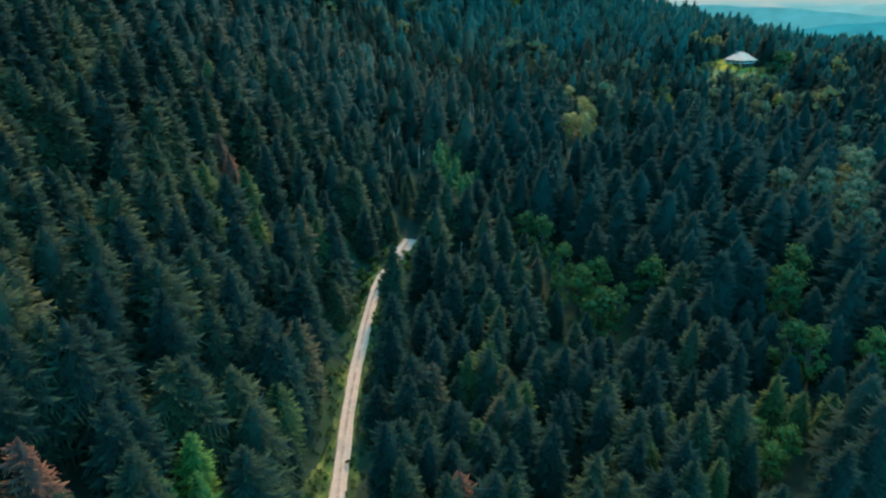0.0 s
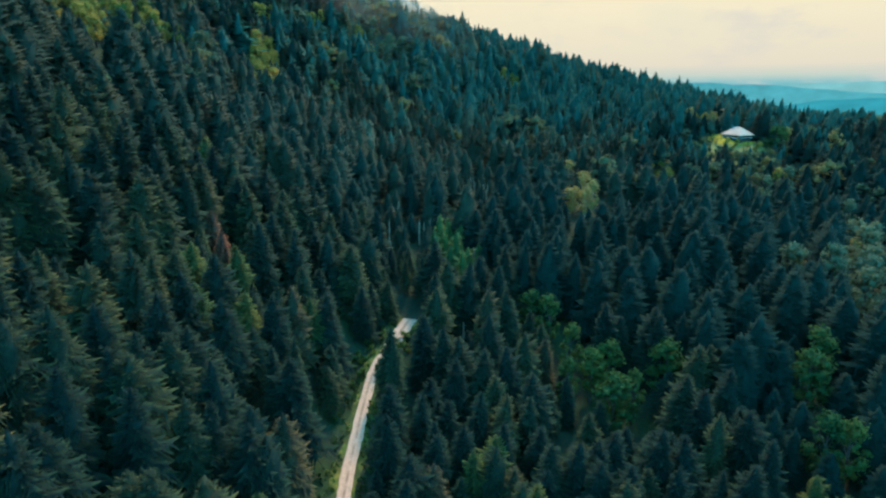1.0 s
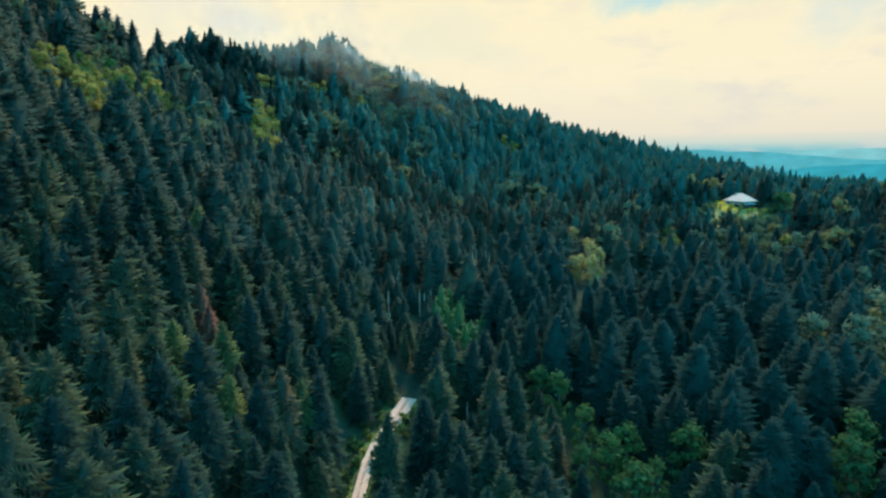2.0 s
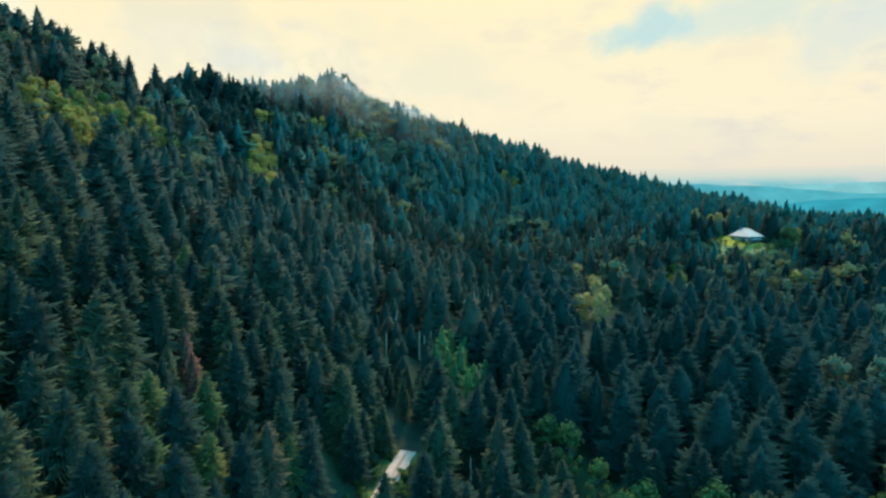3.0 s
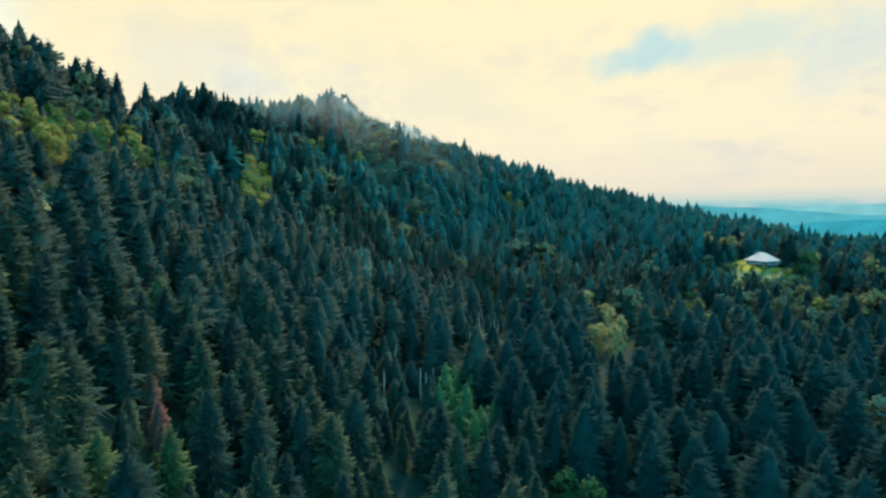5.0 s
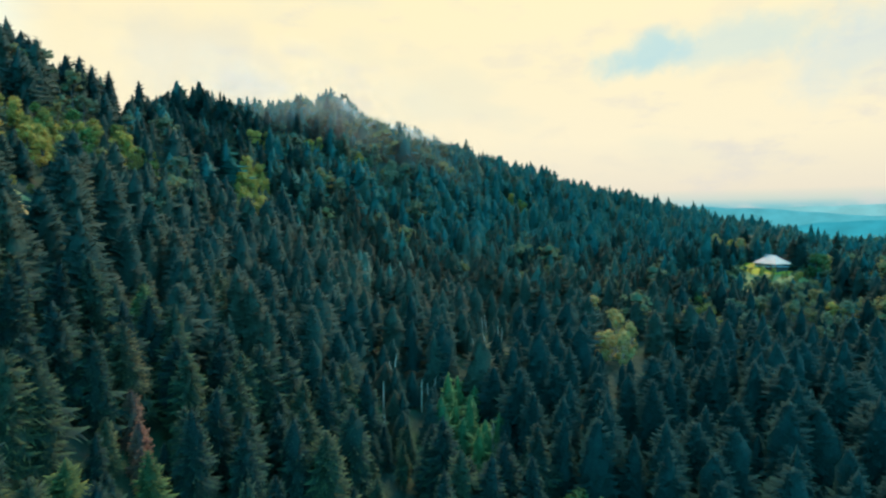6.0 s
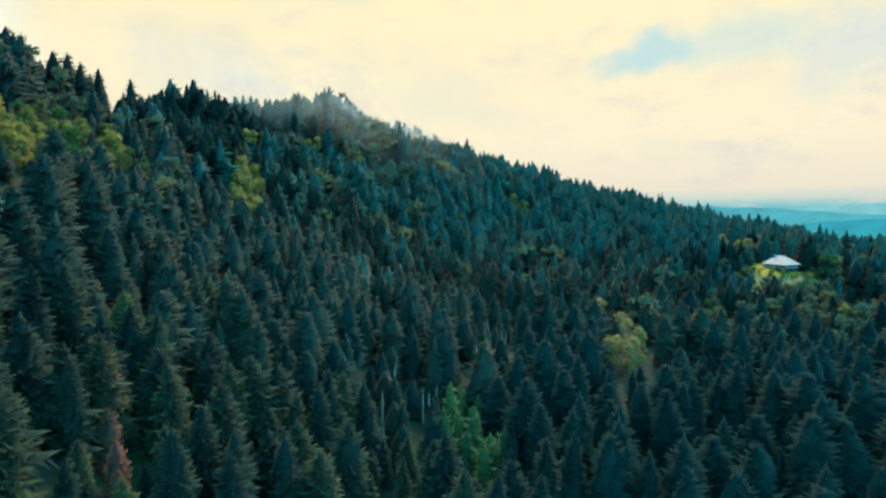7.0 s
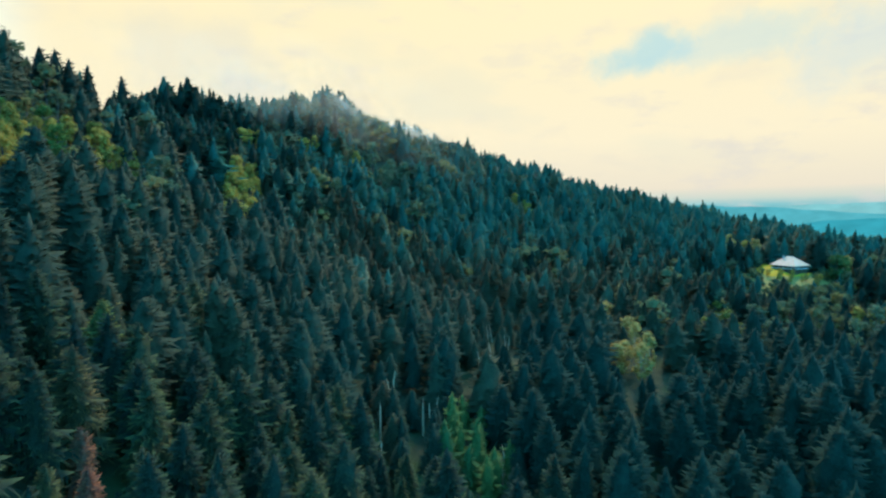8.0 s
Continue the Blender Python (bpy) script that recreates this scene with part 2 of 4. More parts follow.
def waves(x, y):
    return (1.1 * np.sin(x * 0.083 + 1.3 * np.sin(y * 0.047)) + 0.9 * np.sin(y * 0.097 + 1.1 * np.sin(x * 0.061)) + 0.35 * np.sin(x * 0.31 + y * 0.23))


def road_near(x, y):
    """Distance to the middle of the road and the road's height there."""
    d2 = (x[..., None] - TRACK[:, 0]) ** 2 + (y[..., None] - TRACK[:, 1]) ** 2
    i = d2.argmin(-1)
    return np.sqrt(np.take_along_axis(d2, i[..., None], -1)[..., 0]), TRACK[i, 2]


def land(x, y):
    x, y = np.asarray(x, float), np.asarray(y, float)
    z = np.full(x.shape, BASE)
    for i, column in enumerate(SWELLS):
        for j, h in enumerate(column):
            z = z + h * np.exp(-((x + 330 - STEP * i) ** 2 + (y + 60 - STEP * j) ** 2) / (2 * SPREAD ** 2))
    z = z + 0.7 * waves(x, y) + 6.0 * np.exp(-((x - HOUSE[0]) ** 2 + (y - HOUSE[1]) ** 2) / (2 * 26.0 ** 2)) + 8.5 * np.exp(-((x + 143) ** 2 + (y - 402) ** 2) / (2 * 22.0 ** 2))
    z = z - 15.0 * np.exp(-((x + 160) / 24) ** 2 / 2 - ((y - 545) / 60) ** 2 / 2) - 14.0 * np.exp(-((x + 63) / 17) ** 2 / 2 - ((y - 548) / 55) ** 2 / 2) - 6.0 * np.exp(-((x - 310) / 75) ** 2 / 2 - ((y - 535) / 60) ** 2 / 2) + 7.0 * np.exp(-((x + 91) ** 2 + (y - 535) ** 2) / (2 * 15.0 ** 2)) - 6.0 * np.exp(-((x + 127) / 14) ** 2 / 2 - ((y - 510) / 45) ** 2 / 2) - 5.0 * np.exp(-((x + 95) / 60) ** 2 / 2 - ((y - 530) / 50) ** 2 / 2)     # saddles either side of the summit, and the ridge running out
    d, level = road_near(x, y)
    k = np.clip((d - 2.6) / 11.0, 0, 1)
    k = k * k * (3 - 2 * k)
    return (level - 0.25) * (1 - k) + z * k


def land_at(x, y):
    return float(land(np.array([x]), np.array([y]))[0])


# ---- mesh helpers ----
def mesh_of(name, verts, faces, materials, slots=None, smooth=False, tint=None, across=None, lit_shoot=None, normals=None):
    """A mesh from arrays of triangles or quads."""
    verts, faces = np.asarray(verts, np.float32), np.asarray(faces, np.int32)
    me = bpy.data.meshes.new(name)
    k = faces.shape[1]
    me.vertices.add(len(verts))
    me.vertices.foreach_set("co", verts.ravel())
    me.loops.add(faces.size)
    me.loops.foreach_set("vertex_index", faces.ravel())
    me.polygons.add(len(faces))
    me.polygons.foreach_set("loop_start", np.arange(0, faces.size, k, dtype=np.int32))
    me.polygons.foreach_set("loop_total", np.full(len(faces), k, np.int32))
    for m in materials:
        me.materials.append(m)
    if slots is not None:
        me.polygons.foreach_set("material_index", np.asarray(slots, np.int32))
    me.update(calc_edges=True)
    me.polygons.foreach_set("use_smooth", np.full(len(faces), bool(smooth)))
    for key, values in (("tint", tint), ("across", across), ("lit_shoot", lit_shoot)):
        if values is not None:
            me.attributes.new(key, "FLOAT", "POINT").data.foreach_set("value", np.asarray(values, np.float32))
    if normals is not None:
        a = me.attributes.new("custom_normal", "FLOAT_VECTOR", "POINT")
        a.data.foreach_set("vector", np.ascontiguousarray(normals, dtype=np.float32).ravel())
    return me


def child(name, me, parent, label="", m=None):
    ob = new(name, me)
    ob.parent = parent
    if m is not None:
        ob.matrix_basis = m
    return tagged(ob, label)


def part(name, bm, mat, parent, label="", m=None):
    """One mesh object under a thing or a part."""
    me = bpy.data.meshes.new(name)
    bm.to_mesh(me)
    bm.free()
    me.materials.append(mat)
    return child(name, me, parent, label, m)


def box(size, at=(0, 0, 0), bevel=0.0):
    bm = bmesh.new()
    bmesh.ops.create_cube(bm, size=1, matrix=Matrix.Translation(at) @ Matrix.Diagonal((*size, 1)))
    if bevel:
        bmesh.ops.bevel(bm, geom=bm.edges[:], offset=bevel, segments=1, affect="EDGES")
    return bm


def tube(points, radii, sides=6):
    """A tapered round stem along points, as arrays."""
    points = np.asarray(points, float)
    V, F = [], []
    for i, (p, r) in enumerate(zip(points, radii)):
        d = points[min(i + 1, len(points) - 1)] - points[max(i - 1, 0)]
        d = d / np.linalg.norm(d)
        a = np.cross(d, (0.31, 0.95, 0.05))
        a = a / np.linalg.norm(a)
        b = np.cross(d, a)
        for s in range(sides):
            w = 2 * math.pi * s / sides
            V.append(p + r * (a * math.cos(w) + b * math.sin(w)))
    for i in range(len(points) - 1):
        for s in range(sides):
            q, t = i * sides + s, i * sides + (s + 1) % sides
            F += [(q, t, t + sides), (q, t + sides, q + sides)]
    return np.array(V), np.array(F)


def joined(pieces):
    V, F, n = [], [], 0
    for v, f in pieces:
        V.append(v)
        F.append(f + n)
        n += len(v)
    return np.concatenate(V), np.concatenate(F)


# ---- the ground ----
def axis(stretches, reach):
    """Grid lines: dense in the given stretches, then ever wider out to the horizon."""
    lines = [np.arange(a, b, s) for a, b, s in stretches]
    lo, hi = stretches[0][0], stretches[-1][1]
    grow = 12 * 1.33 ** np.arange(0, 17)
    out = np.cumsum(grow)
    return np.concatenate([(lo - out[out < reach])[::-1], *lines, [hi], hi + out[out < reach]])


def build_ground():
    xs = axis([(-330, -60, 7), (-60, -34, 4), (-34, 22, 1.6), (22, 60, 4), (60, 430, 7)], 4500)
    ys = axis([(-60, 30, 8), (30, 64, 4), (64, 226, 2.2), (226, 640, 7)], 4500)
    X, Y = np.meshgrid(xs, ys)
    Z = np.stack([land(X[i], Y[i]) for i in range(len(ys))])
    V = np.stack([X.ravel(), Y.ravel(), Z.ravel()], 1)
    nx = len(xs)
    i, j = np.meshgrid(np.arange(len(ys) - 1), np.arange(nx - 1), indexing="ij")
    a = (i * nx + j).ravel()
    F = np.stack([a, a + 1, a + nx + 1, a + nx], 1)
    tagged(new("ground", mesh_of("ground", V, F, [M_EARTH], smooth=True)), "dark mossy forest floor over rolling mountain slopes", "ground", kind="structure")


def strip(name, offsets, lift, mat, wobble=0.0, line=TRACK, seed=1, across=False, flare=0.0):
    """A strip along the road at the given offsets to its right."""
    rng = np.random.default_rng(seed)
    d = np.gradient(line[:, :2], axis=0)
    d /= np.linalg.norm(d, axis=1)[:, None]
    side = np.stack([d[:, 1], -d[:, 0]], 1)
    s = np.arange(len(line))
    V, A = [], []
    for k, (o, up_by) in enumerate(zip(offsets, lift)):
        w = wobble * (np.sin(s * 0.21 + k) + 0.7 * np.sin(s * 0.53 + 2.1 * k) + 0.5 * rng.normal(size=len(s))) if abs(o) == max(abs(v) for v in offsets) else 0 * s
        w = w + flare * max(0.0, abs(o) - 1.4) * np.clip((95 - line[:, 1]) / 14, 0, 1)
        w = w + 0.55 * abs(o) * np.clip((line[:, 1] - 156) / 9, 0, 1)         # the track widens into the bend
        p = line[:, :2] + side * (o + np.sign(o) * w)[:, None]
        z = line[:, 2] + up_by if across else land(p[:, 0], p[:, 1]) + up_by
        V.append(np.column_stack([p, z]))
        A.append(np.full(len(line), abs(o) / max(abs(v) for v in offsets)))
    n = len(line)
    V, A = np.concatenate(V), np.concatenate(A)
    F = [(k * n + i, (k + 1) * n + i, (k + 1) * n + i + 1, k * n + i + 1) for k in range(len(offsets) - 1) for i in range(n - 1)]
    return mesh_of(name, V, F, [mat], smooth=True, across=A if across else None)


def build_road():
    me = strip("road", [-1.5, -1.3, -1.05, -0.75, -0.4, 0, 0.4, 0.75, 1.05, 1.3, 1.5], [-0.14, 0.0, -0.03, -0.06, 0.01, 0.04, 0.01, -0.06, -0.03, 0.0, -0.14],
               M_ROAD, 0.12, across=True)
    tagged(new("road", me), "pale gravel forest track with worn wheel ruts", "road", kind="structure")
    for lo, hi, seed in ((1.35, 2.5, 3), (-1.35, -3.0, 5)):
        o = np.linspace(lo, hi, 6)
        if lo < 0:
            o = o[::-1]
        me = strip("verge", list(o), [0.10 if abs(v) > 1.7 else 0.05 for v in o], M_VERGE, 0.6, seed=seed, flare=2.2 if lo < 0 else 0.5)
        tagged(new("verge", me), "uneven green grass verge beside the gravel track", "grass verge", kind="structure")


def build_meadow():
    a, r = np.meshgrid(np.linspace(0, 2 * np.pi, 48, endpoint=False), np.linspace(0.02, 1, 14))
    edge = 1 + 0.10 * np.sin(3 * a + 1) + 0.07 * np.sin(5 * a) + 0.04 * np.sin(11 * a)
    x, y = HOUSE[0] - 5 + 19 * r * edge * np.cos(a), HOUSE[1] + 11 * r * edge * np.sin(a)
    V = np.column_stack([x.ravel(), y.ravel(), (land(x, y) + 0.25).ravel()])
    F = [(k * 48 + i, k * 48 + (i + 1) % 48, (k + 1) * 48 + (i + 1) % 48, (k + 1) * 48 + i) for k in range(13) for i in range(48)]
    tagged(new("meadow", mesh_of("meadow", V, F, [M_GRASS], smooth=True)), "sunlit yellow meadow round the mountain house", "meadow", kind="structure")
    x, y = HOUSE[0] - 8 + 34 * r * edge * np.cos(a), HOUSE[1] - 14 + 27 * r * edge * np.sin(a)
    V = np.column_stack([x.ravel(), y.ravel(), (land(x, y) + 0.12).ravel()])
    tagged(new("pasture", mesh_of("pasture", V, F, [M_PASTURE], smooth=True)), "rough olive pasture falling away below the house", "pasture", kind="structure")


def build_clearing():
    """A small bare patch of pale grass on the steep slope."""
    a, r = np.meshgrid(np.linspace(0, 2 * np.pi, 28, endpoint=False), np.linspace(0.05, 1, 7))
    edge = 1 + 0.16 * np.sin(2 * a + 1) + 0.12 * np.sin(5 * a) + 0.06 * np.sin(9 * a)
    x, y = -115 + 6.0 * r * edge * np.cos(a), 209 + 5.0 * r * edge * np.sin(a)
    V = np.column_stack([x.ravel(), y.ravel(), (land(x, y) + 0.25).ravel()])
    F = [(k * 28 + i, k * 28 + (i + 1) % 28, (k + 1) * 28 + (i + 1) % 28, (k + 1) * 28 + i) for k in range(6) for i in range(28)]
    tagged(new("clearing", mesh_of("clearing", V, F, [M_STRAW], smooth=True)), "small clearing of pale dry grass on the slope", "clearing", kind="structure")


build_ground()
build_clearing()
build_road()
build_meadow()


# ---- trees ----
def spruce(seed, whorls, per, fine, tall=22.0, girth=0.17, bare=0.14, ragged=0.18, blunt=6.5):
    """A spruce crown: drooping fronds in whorls round a dark core. fine: 2 with side sprays, 1 folded fronds, 0 flat fronds."""
    rng = np.random.default_rng(seed)
    h = bare + (0.985 - bare) * (np.repeat(np.arange(whorls), per) + rng.uniform(-1, 1, whorls * per) * (0.55 if fine == 3 else 0.95)) / (whorls - 0.5)
    h = np.clip(h, bare, 0.985)
    n = len(h)
    a = np.tile(np.arange(per), whorls) * 2 * np.pi / per + np.repeat(rng.uniform(0, 6.28, whorls), per) + rng.normal(0, 0.18, n)
    lean = 1 + 0.22 * np.sin(a - rng.uniform(0, 6.28)) * np.sin(h * 5 + rng.uniform(0, 6))
    down = (1 - h) * tall
    L = tall * girth * (1 - np.exp(-(down + 0.55) / blunt)) * lean * (1 + rng.normal(0, ragged, n)).clip(0.45, 1.5)
    u = np.stack([np.cos(a), np.sin(a), 0 * a], 1)
    s = np.stack([-np.sin(a), np.cos(a), 0 * a], 1)
    z = np.stack([0 * a, 0 * a, 1 + 0 * a], 1)
    base = z * (h * tall)[:, None]
    rise = np.interp(h, [0, 0.5, 0.85, 1], [-0.42, -0.30, 0.05, 0.55]) + rng.normal(0, 0.07, n)

    def at(out, aside, drop):
        return base + L[:, None] * (u * out + s * aside + z * (rise * np.ravel(out) ** 0.9 + drop)[:, None])

    i = np.arange(n)
    lift = 0.08 + rng.normal(0, 0.03, n)
    V, F, lit_shoot = [], [], []

    def blade(*corners, tip=2):
        k = len(V)
        V.extend(corners)
        lit_shoot.extend(np.full(n, (1.0 if fine == 3 else 0.66 if fine else 0.4) if c == tip else 0.15) for c in range(len(corners)))
        F.extend((k, k + q, k + q + 1) for q in range(1, len(corners) - 1))

    if fine == 0:
        blade(at(0.10, -0.10, 0), at(0.72, -0.34, -0.10), at(0.40, 0.10, -0.02), tip=1)
        blade(at(0.12, -0.10, 0.02), at(1.0, 0.06, lift), at(0.42, 0.30, -0.10), tip=1)
    else:
        half = 0.10 if fine >= 2 else 0.14
        blade(at(0.05, 0, 0), at(0.55, -half, -0.15), at(1.0, 0, lift + (0.07 if fine >= 2 else 0)), at(0.57, half, -0.15))
        sprays = (0.12, 0.25, 0.38, 0.52, 0.68) if fine == 3 else (0.18, 0.36, 0.55) if fine == 2 else (0.28,)
        for o in sprays:
            for q in (-1, 1):
                reach = rng.uniform(0.26, 0.50, n)[:, None] * (1.25 - 0.7 * o)
                wide = 0.085 if fine == 3 else 0.10 if fine == 2 else 0.14
                blade(at(o, q * 0.02, 0.0), at(o + wide, q * 0.02, 0.02), at(o + 0.95 * reach, q * reach * 1.05, -0.17 + rng.normal(0, 0.09, n)))
    F = np.concatenate([np.stack([i + n * c for c in f], 1) for f in F])
    V = np.concatenate(V)
    sides = 7 if fine >= 1 else 6
    rings = 5 if fine >= 1 else 4
    fill = 0.56 if fine == 3 else 0.62 if fine == 2 else 0.64 if fine == 1 else 0.64
    hs = bare + (0.93 - bare) * np.linspace(0, 1, rings) ** 0.85
    body = lambda q: tall * girth * fill * (1 - math.exp(-(1 - q) * tall / blunt))
    ring = [(body(q) * math.cos(w + 3 * q), body(q) * math.sin(w + 3 * q), q * tall - 0.2)
            for q in hs for w in np.arange(sides) * 2 * np.pi / sides] + [(0, 0, tall * 1.015)]
    ring = [(x * k, y * k, z + 0.5 * g) for (x, y, z), k, g in zip(ring, rng.normal(1, 0.24, len(ring)).clip(0.5, 1.45), rng.normal(0, 1.3, len(ring)))]
    cf = []
    for r in range(rings - 1):
        for k in range(sides):
            p, t = r * sides + k, r * sides + (k + 1) % sides
            cf += [(p, t, t + sides), (p, t + sides, p + sides)]
    cf += [((rings - 1) * sides + k, (rings - 1) * sides + (k + 1) % sides, rings * sides) for k in range(sides)]
    return joined([(V, F), (np.array(ring), np.array(cf))]) + (np.concatenate([*lit_shoot, np.full(len(ring), 0.1)]),)


def leafy(seed, tall, wide, sprays, leaf, low=0.2, clumps=19):
    """A broadleaf crown: clumps of small leaf sprays with hollows between them, each round a dark inner mass."""
    rng = np.random.default_rng(seed)
    half, mid = tall * (1 - low) / 2, tall * (1 + low) / 2
    turn = np.arange(clumps) * 2.39996 + rng.normal(0, 0.35, clumps)
    high = np.clip(np.linspace(-0.85, 0.95, clumps) + rng.normal(0, 0.10, clumps), -0.9, 1.0)
    ring = np.sqrt(np.clip(1 - high ** 2, 0.02, 1)) * rng.uniform(0.45, 0.85, clumps) * (1 - 0.18 * np.clip(high, 0, 1))
    centre = np.column_stack([np.cos(turn) * ring * wide, np.sin(turn) * ring * wide, mid + high * half * 0.80])
    size = wide * rng.uniform(0.22, 0.48, clumps) * (1 if clumps > 8 else 1.3)
    own = rng.choice(clumps, sprays, p=size ** 2 / (size ** 2).sum())
    d = rng.normal(size=(sprays, 3))
    d[:, 2] += 0.35
    d /= np.linalg.norm(d, axis=1)[:, None]
    p = centre[own] + d * (size[own] * rng.uniform(0.45, 1.35, sprays))[:, None] * (1, 1, 0.85)
    e1 = np.cross(d, rng.normal(size=(sprays, 3)))
    e1 /= np.linalg.norm(e1, axis=1)[:, None]
    e2 = np.cross(d, e1) + d * rng.normal(0, 0.6, sprays)[:, None]
    s = leaf * rng.uniform(0.6, 1.35, sprays)[:, None]
    i = np.arange(sprays)
    V = np.concatenate([p - e1 * s, p + e2 * s * 0.6, p + e1 * s, p - e2 * s * 0.6 - d * s * 0.25])
    F = np.concatenate([np.stack([i, i + sprays, i + 2 * sprays], 1), np.stack([i, i + 2 * sprays, i + 3 * sprays], 1)])
    bm = bmesh.new()
    bmesh.ops.create_icosphere(bm, subdivisions=1, radius=1)
    ball = np.array([v.co for v in bm.verts])
    bf = np.array([[v.index for v in f.verts] for f in bm.faces])
    bm.free()
    cores = [(c + ball * r * 0.62 * rng.uniform(0.8, 1.15, (len(ball), 1)), bf) for c, r in zip(centre, size)]
    v, f = joined([(V, F), *cores])
    return v, f, np.concatenate([np.full(len(V), 0.3), np.full(len(v) - len(V), 0.1)])


def limbs(seed, tall, wide, count=6, girth=0.016):
    rng = np.random.default_rng(seed)
    bend = rng.normal(0, 0.25, 2)
    stem = [(0, 0, -0.8), (0, 0, 0), (bend[0] * 0.4, bend[1] * 0.4, tall * 0.3), (bend[0], bend[1], tall * 0.6), (bend[0] * 1.3, bend[1], tall * 0.88)]
    r = tall * girth
    pieces = [tube(stem, (r * 1.5, r * 1.25, r, r * 0.6, r * 0.15), 7)]
    for k in range(count):
        w, q = k * 2.4 + rng.uniform(0, 0.6), 0.26 + 0.42 * k / count
        o = wide * rng.uniform(0.45, 0.75)
        p = np.array((bend[0] * q, bend[1] * q, tall * q))
        pieces.append(tube([p, p + (o * 0.5 * math.cos(w), o * 0.5 * math.sin(w), tall * 0.10), p + (o * math.cos(w), o * math.sin(w), tall * 0.22)],
                           (r * 0.5, r * 0.34, r * 0.1), 5))
    return joined(pieces)


def stem(tall, girth=0.0115, sides=6):
    return tube([(0, 0, -0.9), (0, 0, tall * 0.05), (0, 0, tall * 0.5), (0, 0, tall * 0.95)], (tall * girth * 1.5, tall * girth, tall * girth * 0.62, tall * girth * 0.1), sides)


def needle_shade(v, f, soft):
    """Normals that follow the crown's cone, as dense needles scatter light, and faces turned to suit them."""
    r = np.hypot(v[:, 0], v[:, 1]).clip(0.25)
    n = np.column_stack([0.85 * v[:, 0] / r, 0.85 * v[:, 1] / r, np.full(len(v), 0.55)])
    n /= np.linalg.norm(n, axis=1)[:, None]
    g = np.cross(v[f[:, 1]] - v[f[:, 0]], v[f[:, 2]] - v[f[:, 0]])
    back = (g * n[f].sum(1)).sum(1) < 0
    g /= np.linalg.norm(g, axis=1).clip(1e-9)[:, None]
    g[back] *= -1
    own = np.zeros_like(n)
    for k in range(3):
        np.add.at(own, f[:, k], g)
    own /= np.linalg.norm(own, axis=1).clip(1e-9)[:, None]
    n = soft * n + (1 - soft) * own
    return n / np.linalg.norm(n, axis=1).clip(1e-9)[:, None], np.where(back[:, None], f[:, ::-1], f)


class Kind:
    """A kind of tree, with a few meshes for each: crown and trunk, shared by all its copies."""

    def __init__(self, name, crowns, trunks, leaf, bark, label, category, group):
        self.name, self.label, self.category, self.group = name, label, category, group
        self.crowns = []
        for v, f, t in crowns:
            shade = None
            if bark is M_BARK and "broadleaf" not in name:
                shade, f = needle_shade(v, f, 0.35)
            self.crowns.append(mesh_of("crown", v, f, [leaf], lit_shoot=t, smooth=shade is not None, normals=shade))
        self.trunks = [mesh_of("trunk", v, f, [bark], smooth=True) for v, f in trunks]

    def plant(self, x, y, scale=1.0, turn=0.0, broad=1.0, pick=0, label="", lean=(0, 0)):
        e = tagged(new(self.name), label or self.label, self.category, self.group)
        e.empty_display_size = 0.5
        e.matrix_basis = Matrix.LocRotScale((x, y, land_at(x, y)), Euler((lean[0], lean[1], turn)), (scale * broad, scale * broad, scale))
        k = pick % len(self.crowns)
        child("trunk", self.trunks[k], e)
        child("crown", self.crowns[k], e)
        return e


rng = np.random.default_rng(11)
SHAPES = ((0.19, 0.12, 0.16), (0.205, 0.10, 0.2), (0.175, 0.16, 0.2), (0.19, 0.14, 0.26), (0.215, 0.12, 0.18), (0.16, 0.18, 0.24))
FINE = [spruce(40 + k, 25, 8, 3, girth=g, bare=b, ragged=q) for k, (g, b, q) in enumerate(SHAPES)]
MEDIUM = [spruce(60 + k, 22, 8, 2, girth=g, bare=b, ragged=0.6 * q) for k, (g, b, q) in enumerate(SHAPES)]
LIGHT = [spruce(130 + k, 18, 7, 1, girth=g, bare=b, ragged=q) for k, (g, b, q) in enumerate(SHAPES)]
STEMS = [stem(22.0) for _ in FINE]
K_SPRUCE = Kind("spruce", FINE, STEMS, M_SPRUCE, M_BARK, "dark blue-green spruce with drooping boughs in dense forest", "spruce tree", "spruces of the near forest")
K_CREST = Kind("crest_spruce", [spruce(80 + k, 20, 8, 1, girth=g, bare=0.2, ragged=0.3) for k, g in enumerate((0.17, 0.15, 0.19))], STEMS[:3], M_SPRUCE, M_BARK,
               "tall lone spruce standing out on the crest", "spruce tree", "lone spruces on the crest")
K_LIME_SPRUCE = Kind("young_spruce", FINE[:3], STEMS[:3], M_FRESH, M_BARK, "bright green young spruce with fresh needles", "spruce tree", "bright young spruces")
K_LIT_SHOOTS = Kind("spruce", FINE, STEMS, M_LIT_SHOOTS, M_BARK, "spruce tipped with yellow-green new shoots, rim light put into their colour", "spruce tree", "spruces with fresh shoots")
K_RUST = Kind("rusty_spruce", FINE[3:5], STEMS[3:5], M_RUST, M_BARK, "dying spruce with rust-brown needles among green ones", "spruce tree", "dying spruces")
K_LARCH = Kind("young_larch", [spruce(70 + k, 12, 6, 2, girth=0.17, bare=0.04, ragged=0.3) for k in range(3)], [stem(22.0, 0.01)] * 3, M_YOUNG, M_BARK,
               "bright green young larch in a small clearing", "larch tree", "young larches in the clearing")
LEAFY = [(15.0, 3.9, 950, 0.38), (16.5, 3.4, 900, 0.38), (13.5, 4.2, 950, 0.38)]
